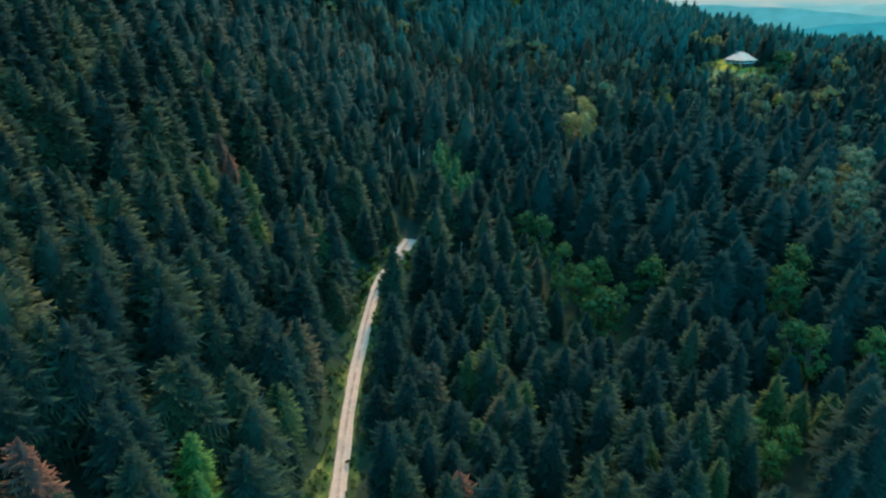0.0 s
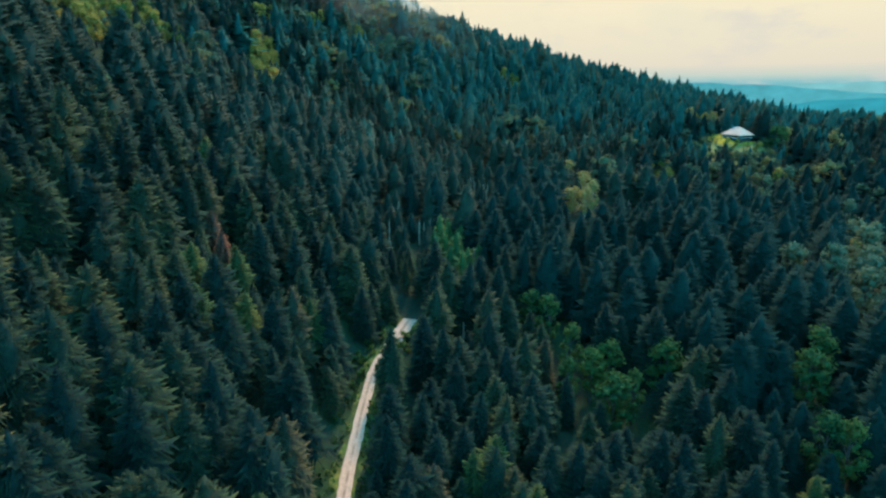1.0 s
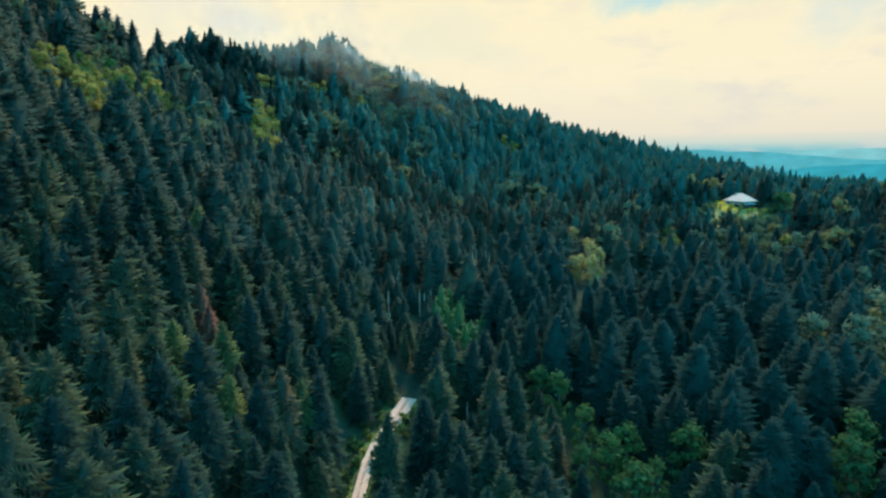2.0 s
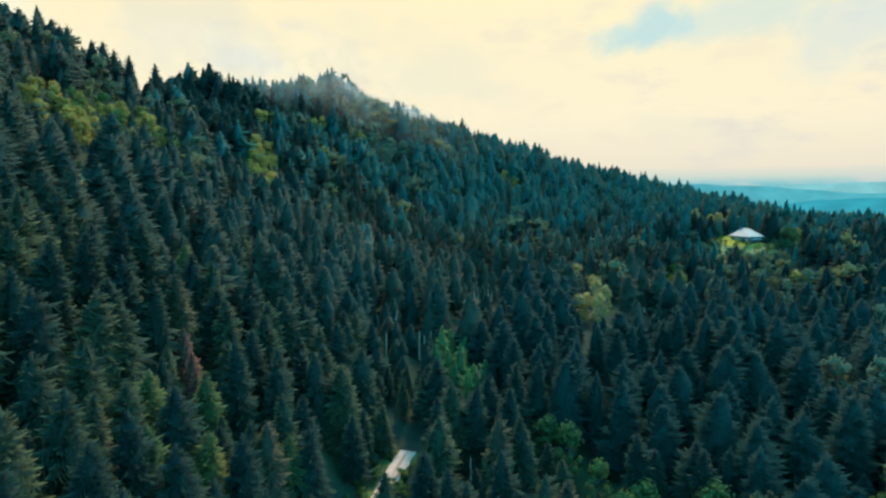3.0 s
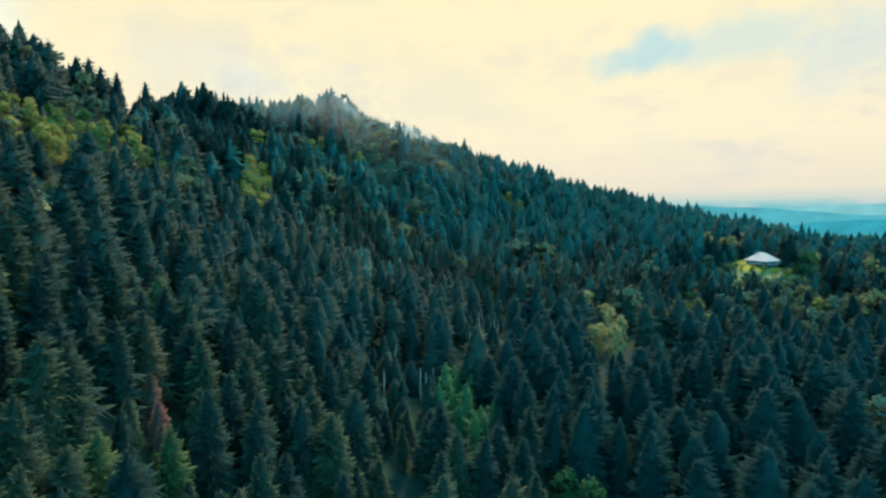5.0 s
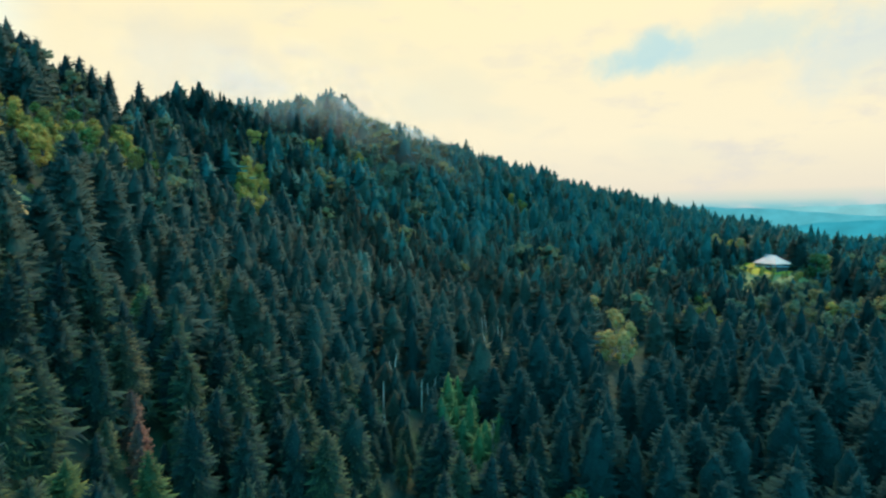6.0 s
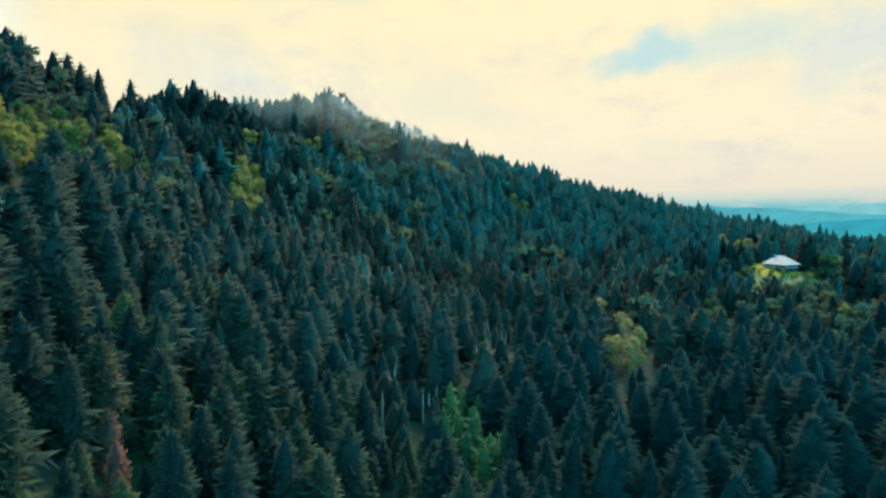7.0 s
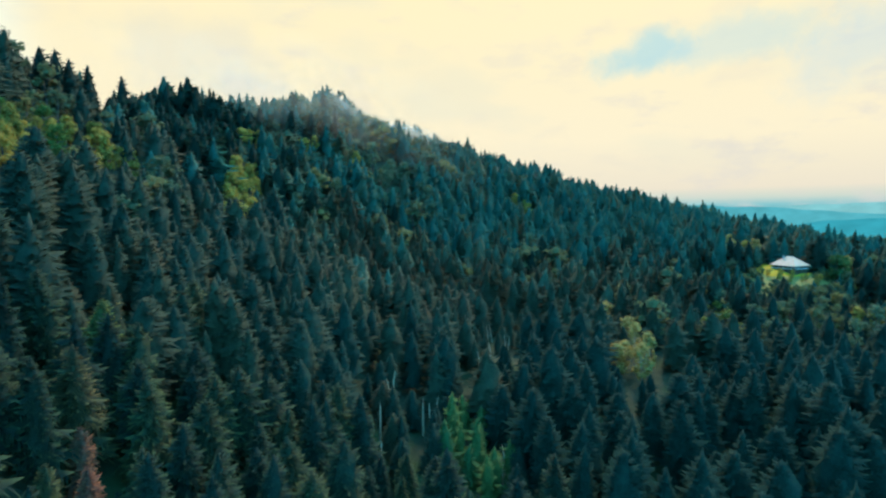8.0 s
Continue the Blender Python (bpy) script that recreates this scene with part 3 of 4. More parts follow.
L_CROWNS = [leafy(90 + k, *v, 0.08) for k, v in enumerate(LEAFY)]
L_TRUNKS = [limbs(95 + k, v[0], v[1]) for k, v in enumerate(LEAFY)]
K_GREEN = Kind("broadleaf_tree", L_CROWNS, L_TRUNKS, M_GREEN, M_BARK, "rounded deep green broadleaf tree among spruces", "broadleaf tree", "green broadleaf trees")
K_LIME = Kind("broadleaf_tree", L_CROWNS, L_TRUNKS, M_LIME, M_BARK, "yellow-green broadleaf tree with fresh leaves on the slope", "broadleaf tree", "yellow-green broadleaf trees")
K_FRESH = Kind("broadleaf_tree", L_CROWNS, L_TRUNKS, M_FRESH, M_BARK, "fresh green broadleaf tree at the forest edge", "broadleaf tree", "fresh green broadleaf trees")
K_SAGE = Kind("broadleaf_tree", L_CROWNS, L_TRUNKS, M_SAGE, M_BARK, "grey-green broadleaf tree with a loose crown", "broadleaf tree", "grey-green broadleaf trees")
K_OLIVE = Kind("pale_broadleaf_tree", L_CROWNS, L_TRUNKS, M_OLIVE, M_PALE_BARK, "pale olive broadleaf tree with a loose silvery crown", "broadleaf tree", "pale broadleaf trees")

# trees that stand out, by stand: x, y
BY_THE_ROAD = [(-13, 136), (-5, 146), (0, 141), (3, 132), (10, 136), (16, 137), (14, 122), (20, 123), (-5, 118), (-11, 107), (-2, 112), (10, 106), (14, 97),
               (11, 94), (-7, 93), (-2, 99), (8, 84), (22, 108), (2, 88), (-7, 80), (2, 78), (67, 139), (58, 150), (31, 105), (36, 102), (33, 93), (27, 76), (31, 74),
               (43, 90), (44, 80), (51, 89), (59, 92), (39, 75), (57, 128), (65, 119), (25, 95)]
ABOVE_THE_ROAD = [(-49, 92), (-46, 95), (-40, 95), (-52, 77), (-45, 79), (-49, 64), (-52, 63), (-53, 59), (-40, 68), (-38, 69), (-33, 75), (-32, 88), (-42, 61),
                  (-28, 62), (-29, 97), (-64, 84), (-31, 112), (-29.5, 89)]
UPPER_SLOPE = [(-48, 165), (-64, 200), (-46, 186), (-41, 161), (-33, 167), (-29, 193), (-31, 188), (-42, 200), (-59, 172), (-65, 209), (-59, 215), (-78, 175),
               (-22, 198), (-49, 181)]
CREST_SPIRES = [(-162, 317), (-165, 313), (-160, 354), (-159, 325), (-174, 290), (-178, 286), (-163, 301), (-166, 283)]
GREEN_SPOTS = [(224, 398), (231, 402), (96, 141), (90, 134), (32, 169), (37, 159), (40, 147), (43, 136), (33, 144), (49, 139), (59, 145), (82, 114), (86, 112), (28, 176), (46, 152)]
FRESH_SPOTS = [(68, 98), (66, 89), (71, 92), (99, 111), (-146, 256), (-132, 262), (-139, 246), (-126, 252), (-143, 272)]
LIME_SPOTS = [(-108, 362), (-98, 360), (-106, 350), (-103, 340), (-140, 264), (-146, 247), (-136, 238), (-126, 280), (-143, 256), (-128, 234), (-132, 247), (-134, 281), (-133, 292), (-122, 290), (-104, 369),
              (-100, 349), (-92, 337), (-97, 327), (-117, 409), (-113, 454), (-92, 444), (-61, 454), (51, 503), (61, 501), (192, 453), (196, 446), (124, 322),
              (107, 307), (204, 343), (124, 333), (-150, 240), (-138, 226)]
OLIVE_SPOTS = [(-82, 203), (238, 410), (187, 450), (200, 441), (71, 330), (73, 302), (68, 279), (58, 268), (65, 263), (62, 272), (69, 268), (180, 248), (141, 225)]
SAGE_SPOTS = [(140, 203), (191, 253), (141, 187), (138, 174), (132, 214), (148, 196), (200, 284), (165, 217), (172, 232), (190, 262), (175, 314), (193, 326), (-39, 460), (-51, 466), (-84, 528), (-79, 367), 
              (-96, 536), (-104, 530), (-60, 500), (-72, 512), (-45, 488), (-86, 500), (-30, 470), (-64, 476), (-65, 404), (-40, 450), (-107, 512), (-98, 518), (-88, 520), (-110, 440)]
SUMMIT_SPRUCES = [(-99, 437), (-92, 505), (-83, 502), (-108, 478), (-104, 462), (-77, 470), (-70, 444), (-90, 455)]
LARCH_SPOTS = [(8, 225), (6, 216), (1, 212), (3, 204), (7, 221), (-1, 219), (4, 230), (-3, 208), (9, 232), (2, 225), (5, 209), (9, 203), (13, 206), (7, 200)]

planted, bright = [(-115, 209, 7.0)], [(-115, 209, 9.0), (-57, 151, 10.0)]


def keep(x, y, r):
    planted.append((x, y, r))


for spots in (BY_THE_ROAD, ABOVE_THE_ROAD, UPPER_SLOPE):
    for x, y in spots:
        k = int(rng.integers(0, 6))
        K_SPRUCE.plant(x, y, rng.uniform(0.95, 1.07), rng.uniform(0, 6.28), rng.uniform(1.0, 1.35), k, lean=tuple(rng.normal(0, 0.02, 2)))
        keep(x, y, 3.2)
for x, y in CREST_SPIRES:
    K_CREST.plant(x, y, rng.uniform(1.0, 1.12), rng.uniform(0, 6.28), rng.uniform(1.1, 1.4), int(rng.integers(0, 3)))
    keep(x, y, 3.2)
for x, y in SUMMIT_SPRUCES:
    K_SPRUCE.plant(x, y, rng.uniform(1.0, 1.25), rng.uniform(0, 6.28), rng.uniform(1.0, 1.2), int(rng.integers(0, 6)))
    keep(x, y, 6.0)
for kind, spots, tall in ((K_GREEN, GREEN_SPOTS, 1.12), (K_FRESH, FRESH_SPOTS, 1.05), (K_LIME, LIME_SPOTS, 0.84), (K_OLIVE, OLIVE_SPOTS, 0.95), (K_SAGE, SAGE_SPOTS, 1.1)):
    for x, y in spots:
        kind.plant(x, y, tall * (0.72 if x < -120 else 0.5 if -90 < x < -60 and y < 210 else 0.68 if 60 < x < 75 and y < 100 else 1.25 if kind is K_SAGE and x > 125 and y < 270 else 1.0) * rng.uniform(0.85, 1.15), rng.uniform(0, 6.28), rng.uniform(0.9, 1.15), int(rng.integers(0, 3)))
        keep(x, y, 3.4 if kind is K_LIME else 5.0)
        bright.append((x, y, 14.0 if kind in (K_GREEN, K_FRESH) or -90 < x < -60 else 9.5))
        if kind is K_LIME:
            for w in rng.uniform(0, 6.28, 3):
                o = rng.uniform(4.2, 7.5)
                px, py = x + o * math.cos(w), y + o * math.sin(w)
                kind.plant(px, py, rng.uniform(0.45, 0.75), rng.uniform(0, 6.28), rng.uniform(1.0, 1.3), int(rng.integers(0, 3)))
                keep(px, py, 2.2)
for x, y in ((-107, 204), (-122, 211), (-113, 217), (-105, 213), (-117, 203), (-112, 206), (-119, 214), (-110, 211), (199, 399), (194, 402), (205, 396), (210, 394), (190, 397), (201, 393), (196, 395), (186, 401), (207, 390), (214, 397), (220, 405), (183, 405), (192, 390)):
    K_LIME.plant(x, y, rng.uniform(0.20, 0.34), rng.uniform(0, 6.28), rng.uniform(1.2, 1.7), int(rng.integers(0, 3)), "low olive-yellow bush at the edge of open grass")
    keep(x, y, 2.5)
for x, y in LARCH_SPOTS:
    K_LARCH.plant(x, y, rng.uniform(0.42, 0.68), rng.uniform(0, 6.28), rng.uniform(1.3, 1.8), int(rng.integers(0, 3)))
    keep(x, y, 3.0)
for x, y, s in ((6, 107, 0.95), (14, 97, 0.95), (7, 87, 0.92), (11, 112, 0.95), (18, 101, 0.9), (-51, 119, 0.85), (-33, 140, 0.85), (-56, 130, 0.85), (-51, 143, 0.8), (-44, 127, 0.85), (82, 97, 0.62), (89, 91, 0.7),
                (94, 96, 0.7), (77, 99, 0.6), (74, 104, 0.65), (40, 86, 0.8), (47, 96, 0.8), (52, 82, 0.75), (-29, 82, 0.8), (-71, 181, 0.95)):
    K_LIT_SHOOTS.plant(x, y, s, rng.uniform(0, 6.28), rng.uniform(1.05, 1.3), int(rng.integers(0, 6)))
    keep(x, y, 3.0)
for x, y, s in ((-35, 62, 0.85), (-33, 58, 0.75), (-37, 57, 0.6)):
    K_LIME_SPRUCE.plant(x, y, s, rng.uniform(0, 6.28), 1.1, int(rng.integers(0, 3)))
    keep(x, y, 3.0)
for x, y, s in ((-63, 160, 0.55), (-59, 155, 0.50), (-57, 152, 0.42), (-54, 148, 0.5), (-47, 49, 0.85), (3, 74, 0.85)):
    K_RUST.plant(x, y, s, rng.uniform(0, 6.28), 1.0, int(rng.integers(0, 2)))
    keep(x, y, 3.0)


def snag(seed, tall):
    """A bare pale trunk with a few broken stubs."""
    q = np.random.default_rng(seed)
    pieces = [tube([(0, 0, -0.6), (0, 0, tall * 0.3), (q.normal(0, 0.15), q.normal(0, 0.15), tall * 0.7), (q.normal(0, 0.3), q.normal(0, 0.3), tall)], (0.32, 0.28, 0.20, 0.08), 6)]
    for k in range(9):
        w, z = q.uniform(0, 6.28), tall * q.uniform(0.3, 0.92)
        o = q.uniform(0.5, 1.5)
        pieces.append(tube([(0, 0, z), (o * math.cos(w), o * math.sin(w), z - 0.15 * o)], (0.06, 0.015), 4))
    return joined(pieces)


SNAGS = [mesh_of("dead_tree", *snag(s, h), [M_PALE_BARK], smooth=True) for s, h in ((1, 9.0), (2, 10.5), (3, 8.0))]
for k, (x, y) in enumerate([(-19, 230), (-18, 233), (-7, 225), (-5, 227), (-9, 222), (17, 307), (20, 299), (-31, 297), (18, 270), (20, 284), (-20, 214), (88, 262), (6, 165), (13, 265), (22, 291), (15, 301), (9, 258), (86, 268), (140, 250), (118, 236), (11, 204), (12, 206), (-18, 200)]):
    ob = tagged(new("dead_tree", SNAGS[k % 3]), "bare pale grey trunk of a dead spruce", "dead tree", "bare trunks in the forest")
    ob.matrix_basis = pose(x, y, land_at(x, y), rng.normal(0, 2), rng.normal(0, 2), rng.uniform(0, 360))
    keep(x, y, 3.4)
    bright.append((x, y, 11.0))


# ---- the forest that fills the slopes ----
def scatter(space, south, north, seed):
    q = np.random.default_rng(seed)
    xs, ys = np.meshgrid(np.arange(-330, 430, space), np.arange(south, north, space))
    xs = xs + (np.arange(len(xs)) % 2)[:, None] * space / 2
    x, y = (xs + q.uniform(-0.42, 0.42, xs.shape) * space).ravel(), (ys + q.uniform(-0.42, 0.42, ys.shape) * space).ravel()
    ok = (abs(x) < np.maximum(0.79 * y + 22, 52)) & ((y < 340) | (x > -0.5 * (y - 67) - 14)) & (x < 410)
    thin = (x > 15) & (y > 120) & (y < 330)
    ok &= ~(thin & (q.uniform(size=len(x)) < 0.34))
    ok &= ~((x < -25) & (y > 430) & (q.uniform(size=len(x)) < 0.42))       # fewer, taller trees round the summit
    hollow = np.sin(x * 0.21 + 1.5 * np.sin(y * 0.09)) * np.sin(y * 0.17 + 1.3 * np.sin(x * 0.15) + 1)
    ok &= ~((hollow < -0.72) & (q.uniform(size=len(x)) < 0.7) & ((x > -55) | (y > 170)))
    x, y = x[ok], y[ok]
    d, _ = road_near(x, y)
    ok = d > np.where((x > -0.13 * y - 6) & (y < 130), 6.4, np.where(y > 85, 6.0, 7.4))
    ok &= ((x - HOUSE[0] + 4) / 17) ** 2 + ((y - HOUSE[1] + 3) / 12.5) ** 2 > 1
    ok &= ((x - 192) / 27) ** 2 + ((y - 391) / 16) ** 2 > 1
    ok &= ~((abs(x + 0.069 * y) < 4.6) & (y > 120) & (y < 169))     # open ground below the bend
    ok &= ((x - 4) / 9) ** 2 + ((y - 207) / 23) ** 2 > 1
    for px, py, r in planted:
        ok &= (x - px) ** 2 + (y - py) ** 2 > r * r
    return x[ok], y[ok]


def heights(x, y, q):
    """How tall the trees grow: tallest by the road, lower towards the crest, lowest below the house."""
    h = np.interp(y, [60, 200, 260, 420, 600], [22.5, 22, 19, 18, 18]) * q.normal(1, 0.17, len(x)).clip(0.55, 1.35)
    h = h * np.where((x < -25) & (y > 440), 1.32, 1.0)
    clump = np.sin(x * 0.17 + 2.0 * np.sin(y * 0.11)) * np.sin(y * 0.19 + 1.7 * np.sin(x * 0.13))
    h = h * (1 + 0.15 * clump)
    h = np.minimum(h, 26.5)
    below = ((x - 178) / 52) ** 2 + ((y - 372) / 40) ** 2 < 1
    h = np.where(below, np.minimum(h, q.uniform(8.5, 13, len(x))), h)
    h = np.where((x < -135) & (y > 296) & (y < 392), np.minimum(h, q.uniform(11, 17, len(x))), h)      # low growth on the windy crest
    d, _ = road_near(x, y)
    h = np.where(d < 8.5, np.minimum(h, q.uniform(12, 17, len(x))), h)          # younger trees at the roadside
    for px, py, top in bright:      # the broadleaf trees stand in the light, above younger spruces on their downhill side
        d = math.hypot(px, py)
        ahead, aside = ((x - px) * px + (y - py) * py) / d, abs((x - px) * py - (y - py) * px) / d
        h = np.where((ahead > -24) & (ahead < 3) & (aside < 6.5), np.minimum(h, top + 0.12 * abs(ahead)), h)
    return h


x1, y1 = scatter(7.5, -36, 340, 21)
x2, y2 = scatter(7.0, 340, 606, 22)
fx, fy = np.concatenate([x1, x2]), np.concatenate([y1, y2])
fz, fh = land(fx, fy), heights(fx, fy, rng)
seen_low = (fy > 68) | ((fy > 40) & (fx > -62) & (fx < -18))                       # what lies farther back stays below the flight
near = np.where(seen_low, np.hypot((fx + 18) * 0.72, (fy - 85) * 0.6), 900.0)      # the lower slope, that the flight passes closest
order = np.argsort(near)
RIGHT_MIX = 0.05 + 0.42 * np.exp(-((fx - 205) / 60) ** 2 - ((fy - 330) / 36) ** 2) + 0.16 * np.exp(-((fx - 170) / 70) ** 2 - ((fy - 260) / 90) ** 2) + 0.40 * np.exp(-((fx + 70) / 55) ** 2 - ((fy - 490) / 60) ** 2) + 0.22 * np.exp(-((fx + 130) / 40) ** 2 - ((fy - 260) / 60) ** 2)
is_leafy = rng.uniform(size=len(fx)) < RIGHT_MIX
is_leafy[order[:320]] = False
is_leafy[(fx > 20) & (fy > 425) & (rng.uniform(size=len(fx)) < 0.75)] = False
is_leafy[(fy < 215) | ((fx > 10) & (fy < 300)) | ((fx > -90) & (fx < 60) & (fy < 340)) | ((fx < -118) & (fy > 330))] = False

# nearest ones: each a thing of its own
for i in order[:255]:
    K_SPRUCE.plant(float(fx[i]), float(fy[i]), min(float(fh[i]), 22.5) / 22.0, rng.uniform(0, 6.28), rng.uniform(0.95, 1.38), int(rng.integers(0, 6)), lean=tuple(rng.normal(0, 0.02, 2)))


def woods(name, ids, crowns, tall, leaf, label, trunks=None, soft=0.75):
    """Many trees in one mesh: copies of a few crowns, each turned, sized and tinted by itself."""
    V, F, T, S, P, A, n = [], [], [], [], [], [], 0
    for k, (cv, cf, cp) in enumerate(crowns):
        own = ids[k::len(crowns)]
        sl = np.zeros(len(cf), int)
        if trunks is not None:
            tv, tf = trunks
            cv, cf, cp = np.concatenate([cv, tv]), np.concatenate([cf, tf + len(cv)]), np.concatenate([cp, np.zeros(len(tv))])
            sl = np.concatenate([sl, np.ones(len(tf), int)])
        shade, cf = needle_shade(cv, cf, soft)
        w = rng.uniform(0, 6.28, len(own))
        s = fh[own] / tall
        b = s * rng.uniform(0.95, 1.40, len(own)) * np.where((fx[own] > 15) & (fy[own] > 120) & (fy[own] < 330), 1.25, 1.15)
        c, q = np.cos(w) * b, np.sin(w) * b
        x = cv[:, 0][None] * c[:, None] - cv[:, 1][None] * q[:, None] + fx[own][:, None]
        y = cv[:, 0][None] * q[:, None] + cv[:, 1][None] * c[:, None] + fy[own][:, None]
        z = cv[:, 2][None] * s[:, None] + fz[own][:, None]
        V.append(np.stack([x, y, z], -1).reshape(-1, 3))
        cw, sw = np.cos(w)[:, None], np.sin(w)[:, None]
        A.append(np.stack([shade[:, 0] * cw - shade[:, 1] * sw, shade[:, 0] * sw + shade[:, 1] * cw, shade[:, 2] + 0 * cw], -1).reshape(-1, 3))
        F.append((cf[None] + (np.arange(len(own)) * len(cv))[:, None, None]).reshape(-1, 3) + n)
        S.append(np.tile(sl, len(own)))
        P.append(np.tile(cp, len(own)))
        tone = rng.uniform(0, 1, len(own))
        tone = np.where((fx[own] > 12) & (fy[own] > 110) & (fy[own] < 330), tone * 0.35, tone)        # darker tones in the hollow
        tone = np.where((fx[own] < -35) & (fy[own] < 300) & (fy[own] > 130), 0.35 + 0.60 * tone, tone)                   # browner tones on the steep western side
        tone = np.where((fx[own] > -70) & (fx[own] < 110) & (fy[own] > 270) & (fy[own] < 400), 0.75 + 0.25 * tone, tone)       # a browner stand across the middle slope
        if leaf is M_BROADWOODS:
            tone = np.where(fx[own] > 120, 0.3 + 0.7 * tone, tone)        # olive and grey-green below the house
        else:
            # needles with haze in their colour grow commoner towards the ridge
            hazed = rng.uniform(size=len(own)) < np.interp(fy[own] - 0.15 * fx[own], [300, 450], [0, 1]) * np.where(((fx[own] < -60) & (fy[own] < 330)) | ((fx[own] < -112) & (fy[own] < 445)), 0.15, 1.0)
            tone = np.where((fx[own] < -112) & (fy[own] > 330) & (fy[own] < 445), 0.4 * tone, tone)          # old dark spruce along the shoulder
            tone = np.where(hazed, 0.51, 0.0) + 0.49 * tone
        T.append(np.repeat(tone, len(cv)))
        n += len(own) * len(cv)
    me = mesh_of(name, np.concatenate(V), np.concatenate(F), [leaf, M_BARK], np.concatenate(S), smooth=True, tint=np.concatenate(T), lit_shoot=np.concatenate(P),
                 normals=np.concatenate(A) if leaf is not M_BROADWOODS else None)
    tagged(new(name, me), label, "forest", kind="stuff")


conifer = order[~is_leafy[order]]
rest = conifer[255:]
low, up_there = seen_low[rest] & (fy[rest] < 225), (seen_low[rest] & (fy[rest] >= 225) & (fy[rest] < 330)) | (~seen_low[rest] & (abs(fx[rest]) < 70))
middle, higher, far = rest[low], rest[up_there], rest[~(low | up_there)]
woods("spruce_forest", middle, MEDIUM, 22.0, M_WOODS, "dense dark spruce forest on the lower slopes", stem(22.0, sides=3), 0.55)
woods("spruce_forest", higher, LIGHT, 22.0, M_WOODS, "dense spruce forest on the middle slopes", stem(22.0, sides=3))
woods("spruce_forest", far, [spruce(140 + k, 12, 7, 0, ragged=0.34, girth=g, blunt=b) for k, (g, b) in enumerate(((0.32, 12.0), (0.36, 13.0), (0.27, 10.0), (0.33, 11.0), (0.38, 14.0)))], 22.0, M_HAZED_WOODS,
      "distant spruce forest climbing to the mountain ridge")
mixed = order[is_leafy[order]]
fh[mixed] *= np.where(fy[mixed] > 400, 1.08, 0.9)
woods("broadleaf_woods", mixed, [leafy(160 + k, 14.0, w, 150, 0.70, 0.2, 6) for k, w in enumerate((4.2, 4.8, 3.6))], 14.0 * 1.15, M_BROADWOODS,
      "scattered green and olive broadleaf trees among the spruces", limbs(170, 14.0, 4.2, 2))


# ---- undergrowth along the road ----
def build_shrubs():
    q = np.random.default_rng(31)
    V, F, T, n = [], [], [], 0
    shapes = [leafy(180 + k, 2.0, 1.2, 56, 0.24, 0.1, 3)[:2] for k in range(3)]
    for i in range(64, len(TRACK) - 4, 1):
        for sgn in (-1, 1, -1, 1):
            if q.uniform() < 0.1:
                continue
            o = sgn * q.uniform(1.9, 6.0)
            d = TRACK[min(i + 1, len(TRACK) - 1)] - TRACK[i - 1]
            d = d / np.linalg.norm(d[:2])
            x, y = TRACK[i, 0] + d[1] * o + q.normal(0, 0.3), TRACK[i, 1] - d[0] * o
            cv, cf = shapes[q.integers(0, 3)]
            s = q.uniform(0.25, 0.9) * (1.7 if TRACK[i, 1] > 128 else 1.0)
            V.append(cv * s + (x, y, land_at(x, y) - 0.1))
            F.append(cf + n)
            T.append(np.full(len(cv), q.uniform()))
            n += len(cv)
    tagged(new("shrubs", mesh_of("shrubs", np.concatenate(V), np.concatenate(F), [M_SHRUB], tint=np.concatenate(T))),
           "low green shrubs and tall grass edging the track", "shrub", kind="stuff")


build_shrubs()


def build_bushes():
    q = np.random.default_rng(37)
    shapes = [leafy(190 + k, 3.0, 1.9, 120, 0.34, 0.05, 5)[:2] for k in range(3)]
    V, F, T, n = [], [], [], 0
    while len(V) < 130:
        a, r = q.uniform(0, 6.28), math.sqrt(q.uniform(0.25, 1.0))
        x, y = HOUSE[0] - 8 + 32 * r * math.cos(a), HOUSE[1] - 15 + 25 * r * math.sin(a)
        if ((x - HOUSE[0] + 4) / 16) ** 2 + ((y - HOUSE[1] + 3) / 11) ** 2 < 1 or y > HOUSE[1] + 6:
            continue
        cv, cf = shapes[len(V) % 3]
        V.append(cv * q.uniform(0.7, 1.7) + (x, y, land_at(x, y) - 0.1))
        F.append(cf + n)
        T.append(np.full(len(cv), q.uniform()))
        n += len(cv)
    tagged(new("bushes", mesh_of("bushes", np.concatenate(V), np.concatenate(F), [M_BROADWOODS], tint=np.concatenate(T))),
           "green and olive bushes on the pasture below the house", "bush", kind="stuff")


build_bushes()


# ---- the house on the saddle ----
def prism(points, lift, thick):
    """A flat roof face with thickness, from its corners."""
    bm = bmesh.new()
    low_ = [bm.verts.new(p) for p in points]
    high = [bm.verts.new(Vector(p) + Vector(lift) * thick) for p in points]
    bm.faces.new(low_[::-1])
    bm.faces.new(high)
    for k in range(len(points)):
        j = (k + 1) % len(points)
        bm.faces.new((low_[k], low_[j], high[j], high[k]))
    bmesh.ops.recalc_face_normals(bm, faces=bm.faces[:])
    return bm


